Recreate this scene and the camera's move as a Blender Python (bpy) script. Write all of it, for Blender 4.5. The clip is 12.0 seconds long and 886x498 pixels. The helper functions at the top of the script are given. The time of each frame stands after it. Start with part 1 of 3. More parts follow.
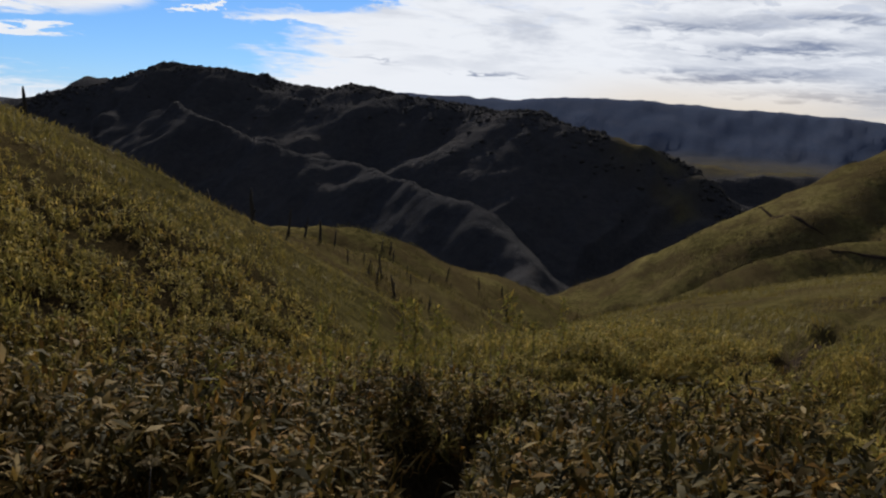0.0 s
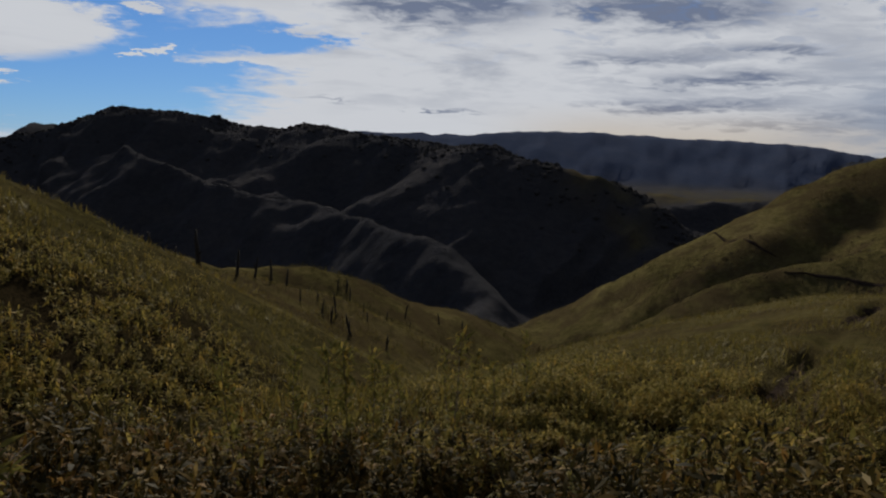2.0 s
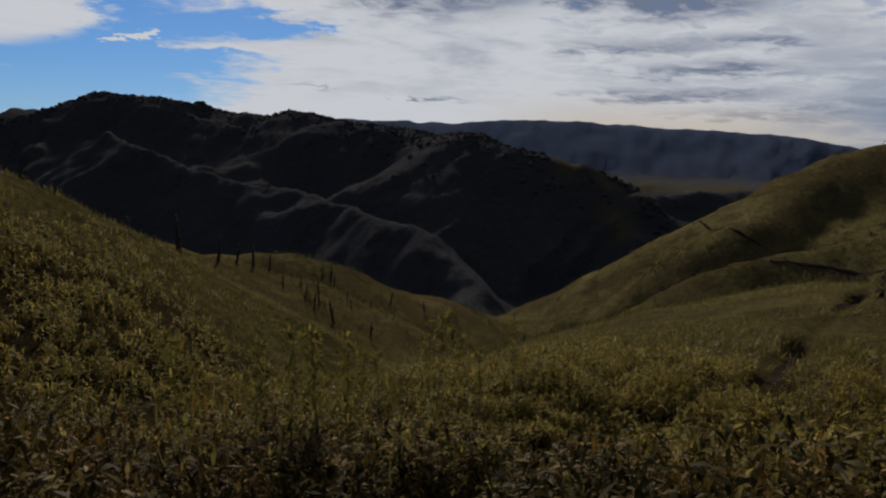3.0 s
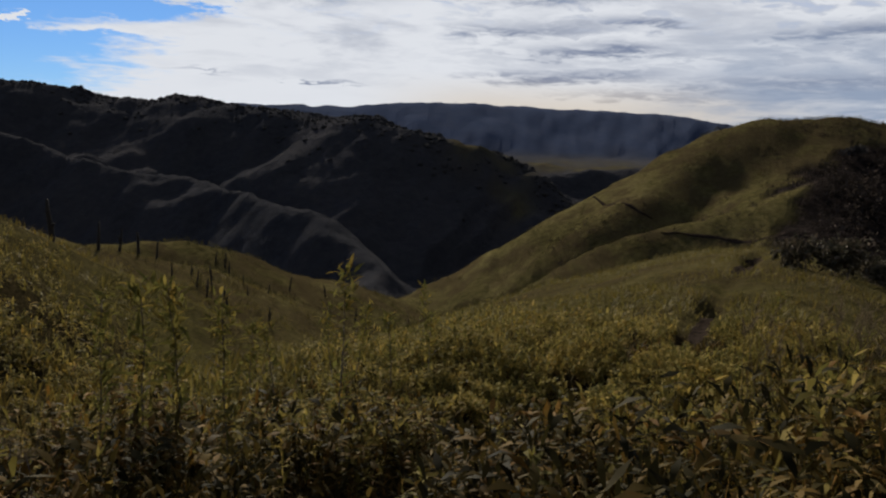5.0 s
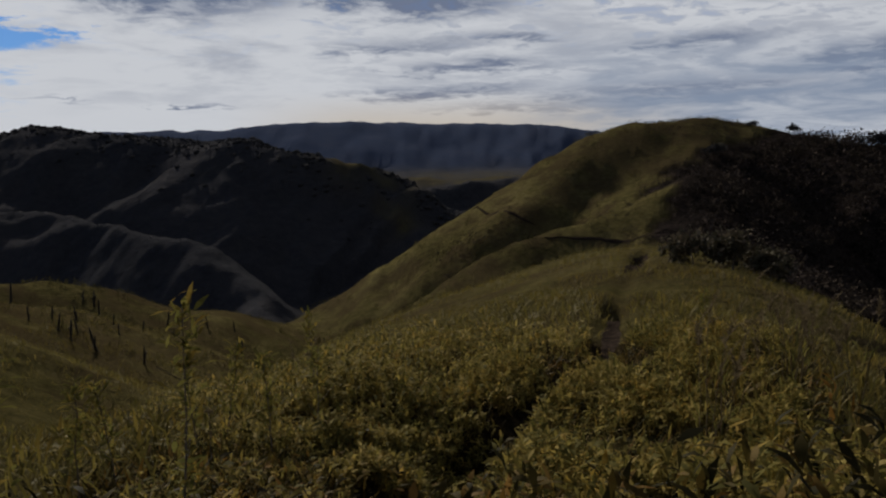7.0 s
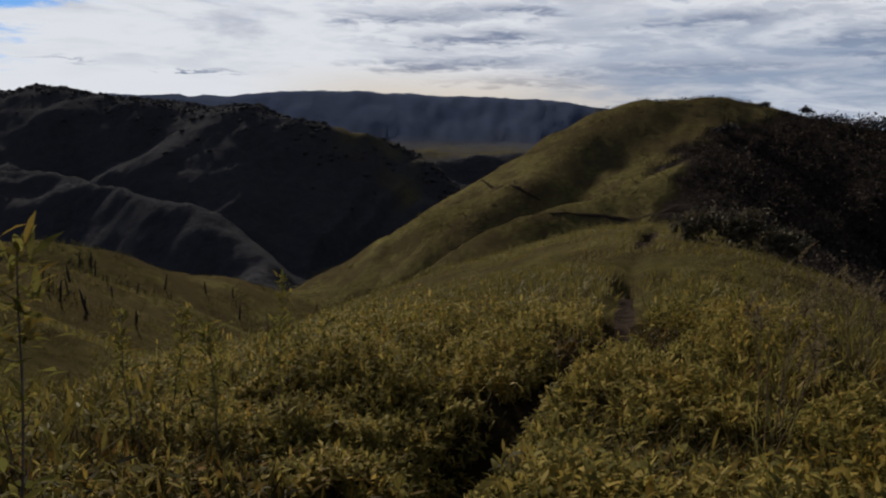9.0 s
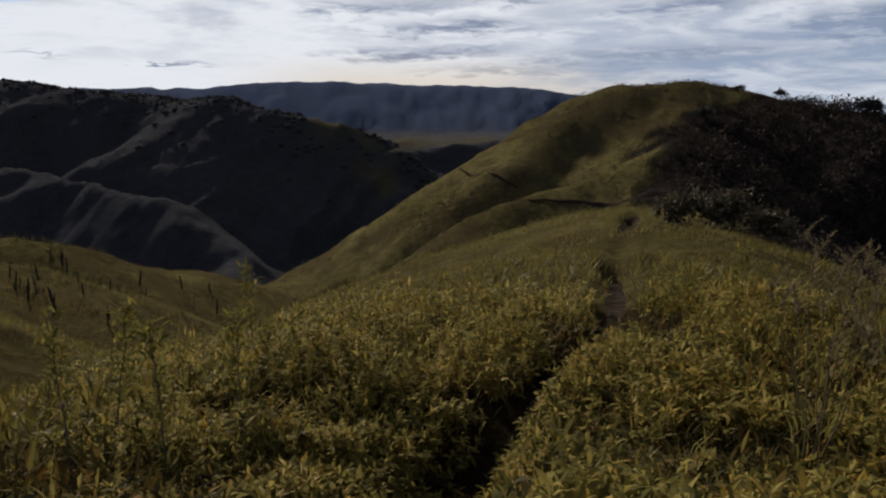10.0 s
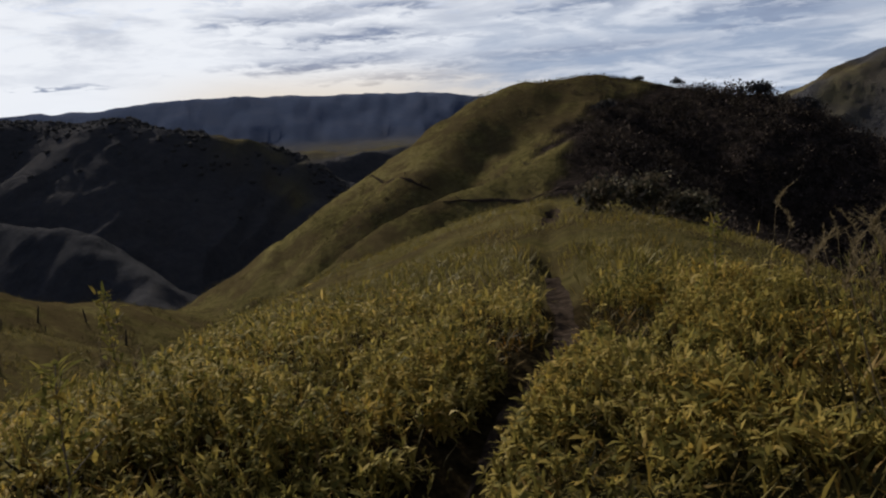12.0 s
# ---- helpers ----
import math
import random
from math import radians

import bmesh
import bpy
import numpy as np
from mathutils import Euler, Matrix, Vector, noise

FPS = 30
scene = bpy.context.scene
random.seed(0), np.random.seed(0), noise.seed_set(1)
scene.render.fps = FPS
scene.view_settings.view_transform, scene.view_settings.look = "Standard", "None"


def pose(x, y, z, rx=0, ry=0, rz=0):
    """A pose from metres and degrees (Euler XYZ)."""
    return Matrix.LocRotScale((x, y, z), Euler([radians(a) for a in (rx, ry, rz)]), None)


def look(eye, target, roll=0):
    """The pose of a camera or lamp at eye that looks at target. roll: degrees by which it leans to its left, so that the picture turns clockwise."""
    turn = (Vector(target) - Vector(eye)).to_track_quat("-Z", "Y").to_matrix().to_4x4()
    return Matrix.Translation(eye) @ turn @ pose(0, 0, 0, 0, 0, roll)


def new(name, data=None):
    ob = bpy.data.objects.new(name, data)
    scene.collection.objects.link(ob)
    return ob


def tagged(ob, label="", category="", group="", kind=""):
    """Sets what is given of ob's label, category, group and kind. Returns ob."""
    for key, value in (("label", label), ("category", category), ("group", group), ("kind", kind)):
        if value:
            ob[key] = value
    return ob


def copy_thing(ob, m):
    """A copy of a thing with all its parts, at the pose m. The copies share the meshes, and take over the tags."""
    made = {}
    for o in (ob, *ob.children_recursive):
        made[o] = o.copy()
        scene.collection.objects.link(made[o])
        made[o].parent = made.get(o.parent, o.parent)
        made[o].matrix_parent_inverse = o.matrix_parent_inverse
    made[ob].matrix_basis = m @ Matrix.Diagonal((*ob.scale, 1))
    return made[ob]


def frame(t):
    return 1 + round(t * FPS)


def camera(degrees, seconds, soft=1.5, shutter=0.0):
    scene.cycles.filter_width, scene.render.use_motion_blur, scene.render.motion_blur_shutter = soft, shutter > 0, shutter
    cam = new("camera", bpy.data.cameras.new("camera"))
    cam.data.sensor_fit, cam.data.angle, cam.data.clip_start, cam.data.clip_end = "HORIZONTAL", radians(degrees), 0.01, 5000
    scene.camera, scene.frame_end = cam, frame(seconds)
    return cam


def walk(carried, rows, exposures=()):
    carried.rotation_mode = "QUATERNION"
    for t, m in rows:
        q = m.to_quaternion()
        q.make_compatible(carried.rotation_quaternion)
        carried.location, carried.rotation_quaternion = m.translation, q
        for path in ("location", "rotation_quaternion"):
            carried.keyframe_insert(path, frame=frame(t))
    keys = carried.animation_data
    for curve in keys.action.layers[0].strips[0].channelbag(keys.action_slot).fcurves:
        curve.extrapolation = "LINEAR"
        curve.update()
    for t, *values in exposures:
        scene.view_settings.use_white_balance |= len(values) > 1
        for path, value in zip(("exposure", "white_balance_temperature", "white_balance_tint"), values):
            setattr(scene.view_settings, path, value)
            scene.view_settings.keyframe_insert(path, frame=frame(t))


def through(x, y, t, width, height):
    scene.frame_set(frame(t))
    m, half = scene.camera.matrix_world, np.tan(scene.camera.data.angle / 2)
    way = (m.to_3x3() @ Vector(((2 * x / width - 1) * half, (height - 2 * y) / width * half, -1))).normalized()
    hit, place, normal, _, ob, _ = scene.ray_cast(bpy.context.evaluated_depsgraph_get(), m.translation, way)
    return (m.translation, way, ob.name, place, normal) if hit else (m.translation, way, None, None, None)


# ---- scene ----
import itertools

# seconds, eye x y z, yaw, pitch, roll
PATH = [
    (0.0, 0.00, 0.00, 0.00, -0.00, -9.81, -3.90),
    (0.5, 0.08, 0.44, -0.09, -0.36, -8.70, -3.42),
    (1.0, 0.15, 0.88, -0.17, -0.96, -7.62, -3.28),
    (1.5, 0.21, 1.32, -0.26, -2.09, -7.01, -2.17),
    (2.0, 0.28, 1.75, -0.36, -3.34, -6.96, -2.32),
    (2.5, 0.35, 2.15, -0.47, -3.92, -7.21, -2.41),
    (4.5, 0.43, 3.58, -1.08, -8.77, -9.12, -2.94),
    (5.0, 0.51, 3.98, -1.23, -12.03, -8.71, -1.81),
    (5.5, 0.61, 4.40, -1.35, -15.28, -7.85, -0.33),
    (6.0, 0.68, 4.85, -1.42, -18.01, -7.20, 0.86),
    (6.5, 0.77, 5.30, -1.45, -19.78, -7.09, 1.13),
    (7.0, 0.92, 5.70, -1.52, -20.96, -7.42, 1.00),
    (9.0, 1.52, 7.06, -1.89, -20.44, -9.41, -0.83),
    (9.5, 1.66, 7.44, -1.99, -20.99, -9.83, -0.43),
    (10.0, 1.80, 7.84, -2.10, -22.19, -10.18, 0.10),
    (10.5, 1.96, 8.23, -2.20, -23.49, -10.29, 0.70),
    (11.0, 2.12, 8.63, -2.29, -25.16, -10.18, 1.60),
    (11.5, 2.29, 9.02, -2.39, -26.98, -10.06, 2.50),
    (12.0, 2.45, 9.41, -2.48, -29.01, -9.93, 3.49),
]
cam = camera(60.0, 12.0, soft=2.2)
walk(cam, [(t, pose(x, y, z, 90 + p, r, w)) for t, x, y, z, w, p, r in PATH],
     [(0.0, 0.17), (0.5, -0.03), (1.5, -0.25), (2.5, -0.46), (4.5, -0.1), (5.5, 0.0), (6.0, -0.24), (6.5, -0.38), (7.0, -0.42), (9.0, -0.05), (9.7, 0.02), (10.5, 0.16), (11.2, 0.22), (12.0, 0.18)])

# ---- light: broken cloud over a late sun ahead and to one side ----
SUN_AZ, SUN_EL = -6.0, 28.0     # degrees from straight ahead, clockwise, and above the horizon


def node(tree, kind, values=(), **props):
    n = tree.nodes.new(kind)
    for key, value in props.items():
        setattr(n, key, value)
    for slot, value in dict(values).items():
        if hasattr(value, "is_linked"):
            tree.links.new(value, n.inputs[slot])
        else:
            n.inputs[slot].default_value = value
    return n


def calc(tree, op, a, b=0.0, c=0.0, clamp=False):
    return node(tree, "ShaderNodeMath", {0: a, 1: b, 2: c}, operation=op, use_clamp=clamp).outputs[0]


def blend(tree, fac, a, b, kind="MIX"):
    return node(tree, "ShaderNodeMix", {0: fac, 6: a, 7: b}, data_type="RGBA", blend_type=kind).outputs[2]


def ramp(tree, fac, stops):
    n = node(tree, "ShaderNodeValToRGB", {0: fac})
    el = n.color_ramp.elements
    while len(el) < len(stops):
        el.new(0.5)
    for e, (p, c) in zip(el, stops):
        e.position, e.color = p, (c, c, c, 1) if isinstance(c, float) else (*c, 1)
    return n.outputs[0]


def step(tree, x, lo, hi):
    return node(tree, "ShaderNodeMapRange", {0: x, 1: lo, 2: hi}, interpolation_type="SMOOTHSTEP").outputs[0]


def make_sky():
    world = bpy.data.worlds.new("sky")
    scene.world = world
    world.use_nodes = True
    t = world.node_tree
    t.nodes.clear()
    way = node(t, "ShaderNodeTexCoord").outputs["Generated"]
    xyz = node(t, "ShaderNodeSeparateXYZ", {0: way})
    x, y, z = xyz.outputs
    az = calc(t, "MULTIPLY", calc(t, "ARCTAN2", x, y), 57.2958)
    el = calc(t, "MULTIPLY", calc(t, "ARCSINE", z), 57.2958)
    # clouds lie on a flat layer overhead
    up = calc(t, "ADD", calc(t, "MAXIMUM", z, 0.0), 0.12)
    flat = node(t, "ShaderNodeCombineXYZ", {0: calc(t, "DIVIDE", x, up), 1: calc(t, "DIVIDE", y, up), 2: 0.0}).outputs[0]

    def fbm(scale, detail, rough, offset, warp=0.0):
        v = node(t, "ShaderNodeVectorMath", {0: flat, 1: offset}, operation="ADD").outputs[0]
        return node(t, "ShaderNodeTexNoise", {"Vector": v, "Scale": scale, "Detail": detail, "Roughness": rough, "Distortion": warp}).outputs[0]

    big, mid, fine = fbm(0.45, 4, 0.55, (3, 1, 0)), fbm(1.5, 7, 0.6, (0, 5, 0), 0.4), fbm(4.6, 8, 0.62, (7, 2, 0), 0.4)
    edge = calc(t, "ADD", calc(t, "MULTIPLY", calc(t, "SUBTRACT", mid, 0.5), 13.0), calc(t, "MULTIPLY", calc(t, "SUBTRACT", fine, 0.5), 13.0))

    def patch(a0, e0, wa, we, tilt=0.0, soft=0.35):
        """A cloud's outline, ragged by the noise: 1 inside, 0 outside."""
        da = calc(t, "DIVIDE", calc(t, "ADD", calc(t, "SUBTRACT", az, a0), edge), wa)
        de = calc(t, "DIVIDE", calc(t, "ADD", calc(t, "SUBTRACT", calc(t, "SUBTRACT", el, e0), calc(t, "MULTIPLY", calc(t, "SUBTRACT", az, a0), tilt)),
                                    calc(t, "MULTIPLY", edge, 0.16)), we)
        d = calc(t, "SQRT", calc(t, "ADD", calc(t, "MULTIPLY", da, da), calc(t, "MULTIPLY", de, de)))
        return step(t, d, 1.0, 1.0 - soft)

    def any_of(parts):
        out = parts[0]
        for p in parts[1:]:
            out = calc(t, "MAXIMUM", out, p)
        return out

    # where the cloud sheet is open to the blue
    gap = any_of([patch(*g) for g in BLUE_GAPS])
    shut = any_of([patch(*g) for g in WHITE_BANKS])
    open_sky = calc(t, "MULTIPLY", gap, calc(t, "SUBTRACT", 1.0, shut))
    thin = calc(t, "MULTIPLY", step(t, fine, 0.52, 0.66), 0.35)
    open_sky = calc(t, "MAXIMUM", open_sky, calc(t, "MULTIPLY", calc(t, "MULTIPLY", thin, step(t, el, 5.0, 12.0)), step(t, big, 0.42, 0.6)))
    # grey undersides
    grey = any_of([patch(*g, soft=0.9) if g[3] > 1.5 else calc(t, "MULTIPLY", patch(*g, soft=0.95), 0.72) for g in GREY_BANKS])
    streak = calc(t, "MULTIPLY", step(t, mid, 0.44, 0.68), step(t, el, 1.5, 6.0))
    mottle = calc(t, "MULTIPLY", calc(t, "MULTIPLY", step(t, fine, 0.47, 0.60), step(t, az, 6.0, 20.0)), calc(t, "MULTIPLY", step(t, el, 3.0, 6.0), 0.8))
    streak = calc(t, "MAXIMUM", streak, mottle)
    grey = calc(t, "MAXIMUM", calc(t, "MULTIPLY", grey, calc(t, "ADD", 0.62, calc(t, "MULTIPLY", step(t, fine, 0.36, 0.62), 0.75))), calc(t, "MULTIPLY", streak, 0.42))
    grey = calc(t, "MULTIPLY", grey, calc(t, "ADD", 0.45, calc(t, "MULTIPLY", step(t, az, -9.0, 1.0), 0.55)), clamp=True)
    cloud = blend(t, grey, (0.88, 0.91, 0.97, 1), (0.235, 0.285, 0.415, 1))
    cloud = blend(t, calc(t, "MULTIPLY", step(t, el, 4.6, 1.6), calc(t, "MULTIPLY", calc(t, "MULTIPLY", step(t, az, 4.0, 16.0), step(t, az, 44.0, 30.0)), 0.75)), cloud, (0.80, 0.70, 0.58, 1))
    cloud = blend(t, calc(t, "MULTIPLY", calc(t, "MULTIPLY", step(t, az, 22.0, 38.0), step(t, el, 9.0, 4.0)), calc(t, "ADD", 0.35, calc(t, "MULTIPLY", step(t, mid, 0.35, 0.65), 0.6))), cloud, (0.33, 0.41, 0.56, 1))
    # thicker, darker cloud overhead, out of view, to cut the fill light
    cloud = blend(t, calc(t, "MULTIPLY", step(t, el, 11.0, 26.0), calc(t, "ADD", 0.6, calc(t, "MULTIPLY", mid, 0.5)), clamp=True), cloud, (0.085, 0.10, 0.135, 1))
    # sheet brightest round the sun; away from it, unseen, greyed to cut fill light
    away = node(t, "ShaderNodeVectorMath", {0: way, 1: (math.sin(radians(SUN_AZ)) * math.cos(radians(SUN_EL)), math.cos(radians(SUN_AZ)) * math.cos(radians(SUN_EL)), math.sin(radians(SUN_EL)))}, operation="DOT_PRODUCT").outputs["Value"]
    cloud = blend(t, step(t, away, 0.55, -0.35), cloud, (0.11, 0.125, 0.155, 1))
    air = node(t, "ShaderNodeTexSky", sky_type="NISHITA", sun_disc=False, sun_elevation=radians(SUN_EL), sun_rotation=radians(SUN_AZ), altitude=2400.0)
    blue = node(t, "ShaderNodeVectorMath", {0: air.outputs[0], 1: (0.055, 0.085, 0.115)}, operation="MULTIPLY").outputs[0]
    blue = blend(t, 0.5, blue, (0.06, 0.25, 0.80, 1))
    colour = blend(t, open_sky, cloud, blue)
    # below the horizon: dim land
    colour = blend(t, step(t, el, -1.0, -4.0), colour, (0.05, 0.055, 0.05, 1))
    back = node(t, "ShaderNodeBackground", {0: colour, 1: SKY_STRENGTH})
    out = node(t, "ShaderNodeOutputWorld")
    t.links.new(back.outputs[0], out.inputs[0])


# degrees: azimuth, elevation, half width, half height, tilt
BLUE_GAPS = [(-24, 5.6, 17.0, 7.0, 0.0), (-9.5, 7.7, 7.0, 1.1, 0.0), (-60, 20, 30, 15, 0.0)]
WHITE_BANKS = [(-26.5, 7.2, 8.5, 2.7, 0.08), (-28, 3.7, 3.4, 0.4, 0.0), (-2, 6.1, 14.5, 0.62, 0.0), (1, 2.9, 13.0, 0.8, 0.0), (-3.5, 10.0, 8.0, 1.3, -0.03), (-17.3, 6.3, 1.0, 0.42, 0.0), (-16.5, 9.2, 2.0, 0.5, 0.0)]
GREY_BANKS = [(3.0, 10.8, 10.5, 2.9, 0.0), (19, 10.6, 15, 2.2, 0.0), (18, 7.4, 10, 0.95, 0.02), (27, 7.9, 9, 0.8, 0.0), (24, 6.0, 11, 0.8, 0.0), (21, 4.2, 11, 1.05, 0.0), (38, 3.8, 17, 1.4, 0.0), (28, 2.9, 12, 0.55, 0.0), (40, 7.2, 10, 0.9, 0.0), (52, 5.5, 9, 2.0, 0.0),
              (-5, 3.7, 5, 0.22, 0.0), (4, 3.3, 5, 0.25, 0.0)]
SKY_STRENGTH = 0.85
make_sky()

lamp = bpy.data.lights.new("sun", "SUN")
lamp.energy, lamp.angle, lamp.color = 4.4, radians(3.0), (1.0, 0.90, 0.74)
sun = new("sun", lamp)
a, e = radians(SUN_AZ), radians(SUN_EL)
sun.matrix_world = look((0, 0, 60), (-math.sin(a) * 50 * math.cos(e), -math.cos(a) * 50 * math.cos(e), 60 - 50 * math.sin(e)))
# ---- materials ----
def material(name):
    m = bpy.data.materials.new(name)
    m.use_nodes = True
    t = m.node_tree
    t.nodes.clear()
    return m, t


def finish(t, shader):
    out = node(t, "ShaderNodeOutputMaterial")
    t.links.new(shader, out.inputs[0])


def tex(t, scale, detail=5, rough=0.6, warp=0.0, at=None):
    at = at or node(t, "ShaderNodeTexCoord").outputs["Object"]
    return node(t, "ShaderNodeTexNoise", {"Vector": at, "Scale": scale, "Detail": detail, "Roughness": rough, "Distortion": warp}).outputs[0]


def leaf_material(name, stops, through=0.5, rough=0.6, patch=0.25, gloss=0.06, each=0.75, turned=None):
    """Leaves that differ one by one and from patch to patch, and let some light through. turned: the colour of the patches that have changed hue."""
    m, t = material(name)
    one = node(t, "ShaderNodeNewGeometry").outputs["Random Per Island"]
    big = tex(t, patch, 3)
    f = calc(t, "ADD", calc(t, "MULTIPLY", one, each), calc(t, "ADD", calc(t, "MULTIPLY", calc(t, "SUBTRACT", big, 0.36), 0.9), (0.75 - each) * 0.42), clamp=True)
    col = ramp(t, f, stops)
    if turned:
        hue = calc(t, "ADD", tex(t, patch * 1.7, 4, 0.7), calc(t, "MULTIPLY", calc(t, "SUBTRACT", one, 0.5), 0.16))
        col = blend(t, calc(t, "MULTIPLY", step(t, hue, 0.50, 0.66), 0.8), col, turned, "MULTIPLY")
    col = blend(t, calc(t, "MULTIPLY", tex(t, 60.0, 3), 0.35), col, (0.05, 0.04, 0.02, 1))
    bsdf = node(t, "ShaderNodeBsdfPrincipled", {"Base Color": col, "Roughness": rough, "Specular IOR Level": gloss})
    lit = node(t, "ShaderNodeBsdfTranslucent", {"Color": col})
    mix = node(t, "ShaderNodeMixShader", {0: through, 1: bsdf.outputs[0], 2: lit.outputs[0]})
    finish(t, mix.outputs[0])
    return m


def ground_material():
    """Matted grass, woodland and bare soil, by what grows there; far land is tinted with haze."""
    m, t = material("hill_ground")
    cover = node(t, "ShaderNodeAttribute", attribute_name="woodland").outputs["Fac"]
    # share of the distant range, which takes the haze-tinted colour
    grow = node(t, "ShaderNodeAttribute", attribute_name="hazy_range").outputs["Fac"]
    f = calc(t, "ADD", calc(t, "MULTIPLY", tex(t, 0.05, 6, 0.65), 0.45), calc(t, "MULTIPLY", tex(t, 0.9, 8, 0.78), 0.55))
    # drained of colour a little for the haze over the far hill
    grass = ramp(t, f, [(0.36, (0.030, 0.028, 0.012)), (0.46, (0.076, 0.066, 0.027)), (0.54, (0.120, 0.102, 0.042)), (0.66, (0.175, 0.150, 0.070))])
    rust = calc(t, "ADD", calc(t, "MULTIPLY", tex(t, 0.03, 6, 0.68), 0.5), calc(t, "MULTIPLY", tex(t, 0.16, 6, 0.7), 0.5))
    grass = blend(t, calc(t, "MULTIPLY", step(t, rust, 0.45, 0.56), 0.72), grass, (0.064, 0.047, 0.027, 1))
    g = calc(t, "ADD", calc(t, "MULTIPLY", tex(t, 0.012, 6, 0.7), 0.45), calc(t, "MULTIPLY", tex(t, 0.16, 6, 0.75), 0.55))
    # woods of the large hill, their colour shifted to blue-grey for haze
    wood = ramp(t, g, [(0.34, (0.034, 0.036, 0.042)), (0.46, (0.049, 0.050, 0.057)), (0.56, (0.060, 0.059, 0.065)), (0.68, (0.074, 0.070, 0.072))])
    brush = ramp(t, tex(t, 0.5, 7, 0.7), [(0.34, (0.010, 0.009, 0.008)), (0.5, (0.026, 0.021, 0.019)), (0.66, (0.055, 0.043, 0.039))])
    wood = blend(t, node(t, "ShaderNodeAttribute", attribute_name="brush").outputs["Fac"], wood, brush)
    # distant range: the blue of the air is put into its colour
    hazy_range = ramp(t, g, [(0.34, (0.052, 0.071, 0.125)), (0.5, (0.066, 0.085, 0.142)), (0.68, (0.088, 0.100, 0.148))])
    litter = ramp(t, tex(t, 9.0, 6, 0.7), [(0.35, (0.014, 0.011, 0.007)), (0.6, (0.045, 0.034, 0.018)), (0.8, (0.09, 0.07, 0.04))])
    grass = blend(t, node(t, "ShaderNodeAttribute", attribute_name="litter").outputs["Fac"], grass, litter)
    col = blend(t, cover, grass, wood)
    col = blend(t, grow, col, hazy_range)
    bump = node(t, "ShaderNodeBump", {"Strength": 0.9, "Distance": 0.6, "Height": calc(t, "ADD", tex(t, 1.1, 9, 0.75), calc(t, "MULTIPLY", calc(t, "MULTIPLY", tex(t, 0.14, 8, 0.7), cover), 7.0))})
    bsdf = node(t, "ShaderNodeBsdfPrincipled", {"Base Color": col, "Roughness": 1.0, "Specular IOR Level": 0.0, "Normal": bump.outputs[0]})
    finish(t, bsdf.outputs[0])
    return m


def soil_material():
    m, t = material("trodden_soil")
    col = ramp(t, tex(t, 5.0, 7, 0.7), [(0.3, (0.012, 0.009, 0.007)), (0.5, (0.033, 0.025, 0.020)), (0.7, (0.072, 0.056, 0.046))])
    bump = node(t, "ShaderNodeBump", {"Strength": 0.8, "Distance": 0.05, "Height": tex(t, 18.0, 6, 0.7)})
    bsdf = node(t, "ShaderNodeBsdfPrincipled", {"Base Color": col, "Roughness": 1.0, "Specular IOR Level": 0.0, "Normal": bump.outputs[0]})
    finish(t, bsdf.outputs[0])
    return m


def bark_material(name, dark, pale):
    m, t = material(name)
    col = ramp(t, tex(t, 9.0, 6, 0.7), [(0.35, dark), (0.65, pale)])
    bump = node(t, "ShaderNodeBump", {"Strength": 0.7, "Distance": 0.02, "Height": tex(t, 30.0, 5)})
    bsdf = node(t, "ShaderNodeBsdfPrincipled", {"Base Color": col, "Roughness": 0.9, "Normal": bump.outputs[0]})
    finish(t, bsdf.outputs[0])
    return m


GROUND, SOIL = ground_material(), soil_material()
GRASS = leaf_material("bamboo_grass", [(0.0, (0.010, 0.010, 0.004)), (0.30, (0.030, 0.027, 0.008)), (0.55, (0.080, 0.060, 0.014)), (0.76, (0.190, 0.122, 0.030)),
                                       (0.9, (0.30, 0.22, 0.085)), (1.0, (0.42, 0.36, 0.22))], 0.32, 0.65, 0.9, 0.05, 0.72, (1.0, 0.72, 0.5, 1))
PALE_GRASS = leaf_material("yellow_bamboo_grass", [(0.0, (0.046, 0.049, 0.015)), (0.28, (0.145, 0.132, 0.034)), (0.55, (0.296, 0.240, 0.062)), (0.76, (0.415, 0.328, 0.096)),
                                                   (0.9, (0.48, 0.385, 0.16)), (1.0, (0.60, 0.53, 0.33))], 0.42, 0.65, 0.7, 0.03, 0.66, (1.0, 0.82, 0.52, 1))
SCRUB_LEAF = leaf_material("scrub_leaf", [(0.0, (0.014, 0.014, 0.011)), (0.35, (0.048, 0.040, 0.035)), (0.65, (0.098, 0.077, 0.072)), (1.0, (0.15, 0.12, 0.114))], 0.08, 0.95, 0.2, 0.0, 0.16)
# greyer than FAR_GRASS: thin haze is put into the far grass colour
HILL_GRASS = leaf_material("far_hill_grass", [(0.0, (0.040, 0.037, 0.016)), (0.4, (0.080, 0.073, 0.030)), (0.75, (0.120, 0.106, 0.046)), (1.0, (0.17, 0.145, 0.074))], 0.4, 0.8, 0.05, 0.0, 0.45, (0.85, 0.66, 0.62, 1))
FAR_GRASS = leaf_material("hill_grass", [(0.0, (0.070, 0.061, 0.017)), (0.4, (0.150, 0.128, 0.032)), (0.75, (0.228, 0.184, 0.048)), (1.0, (0.32, 0.255, 0.09))], 0.4, 0.6, 0.12, 0.08, 0.5, (0.95, 0.80, 0.62, 1))
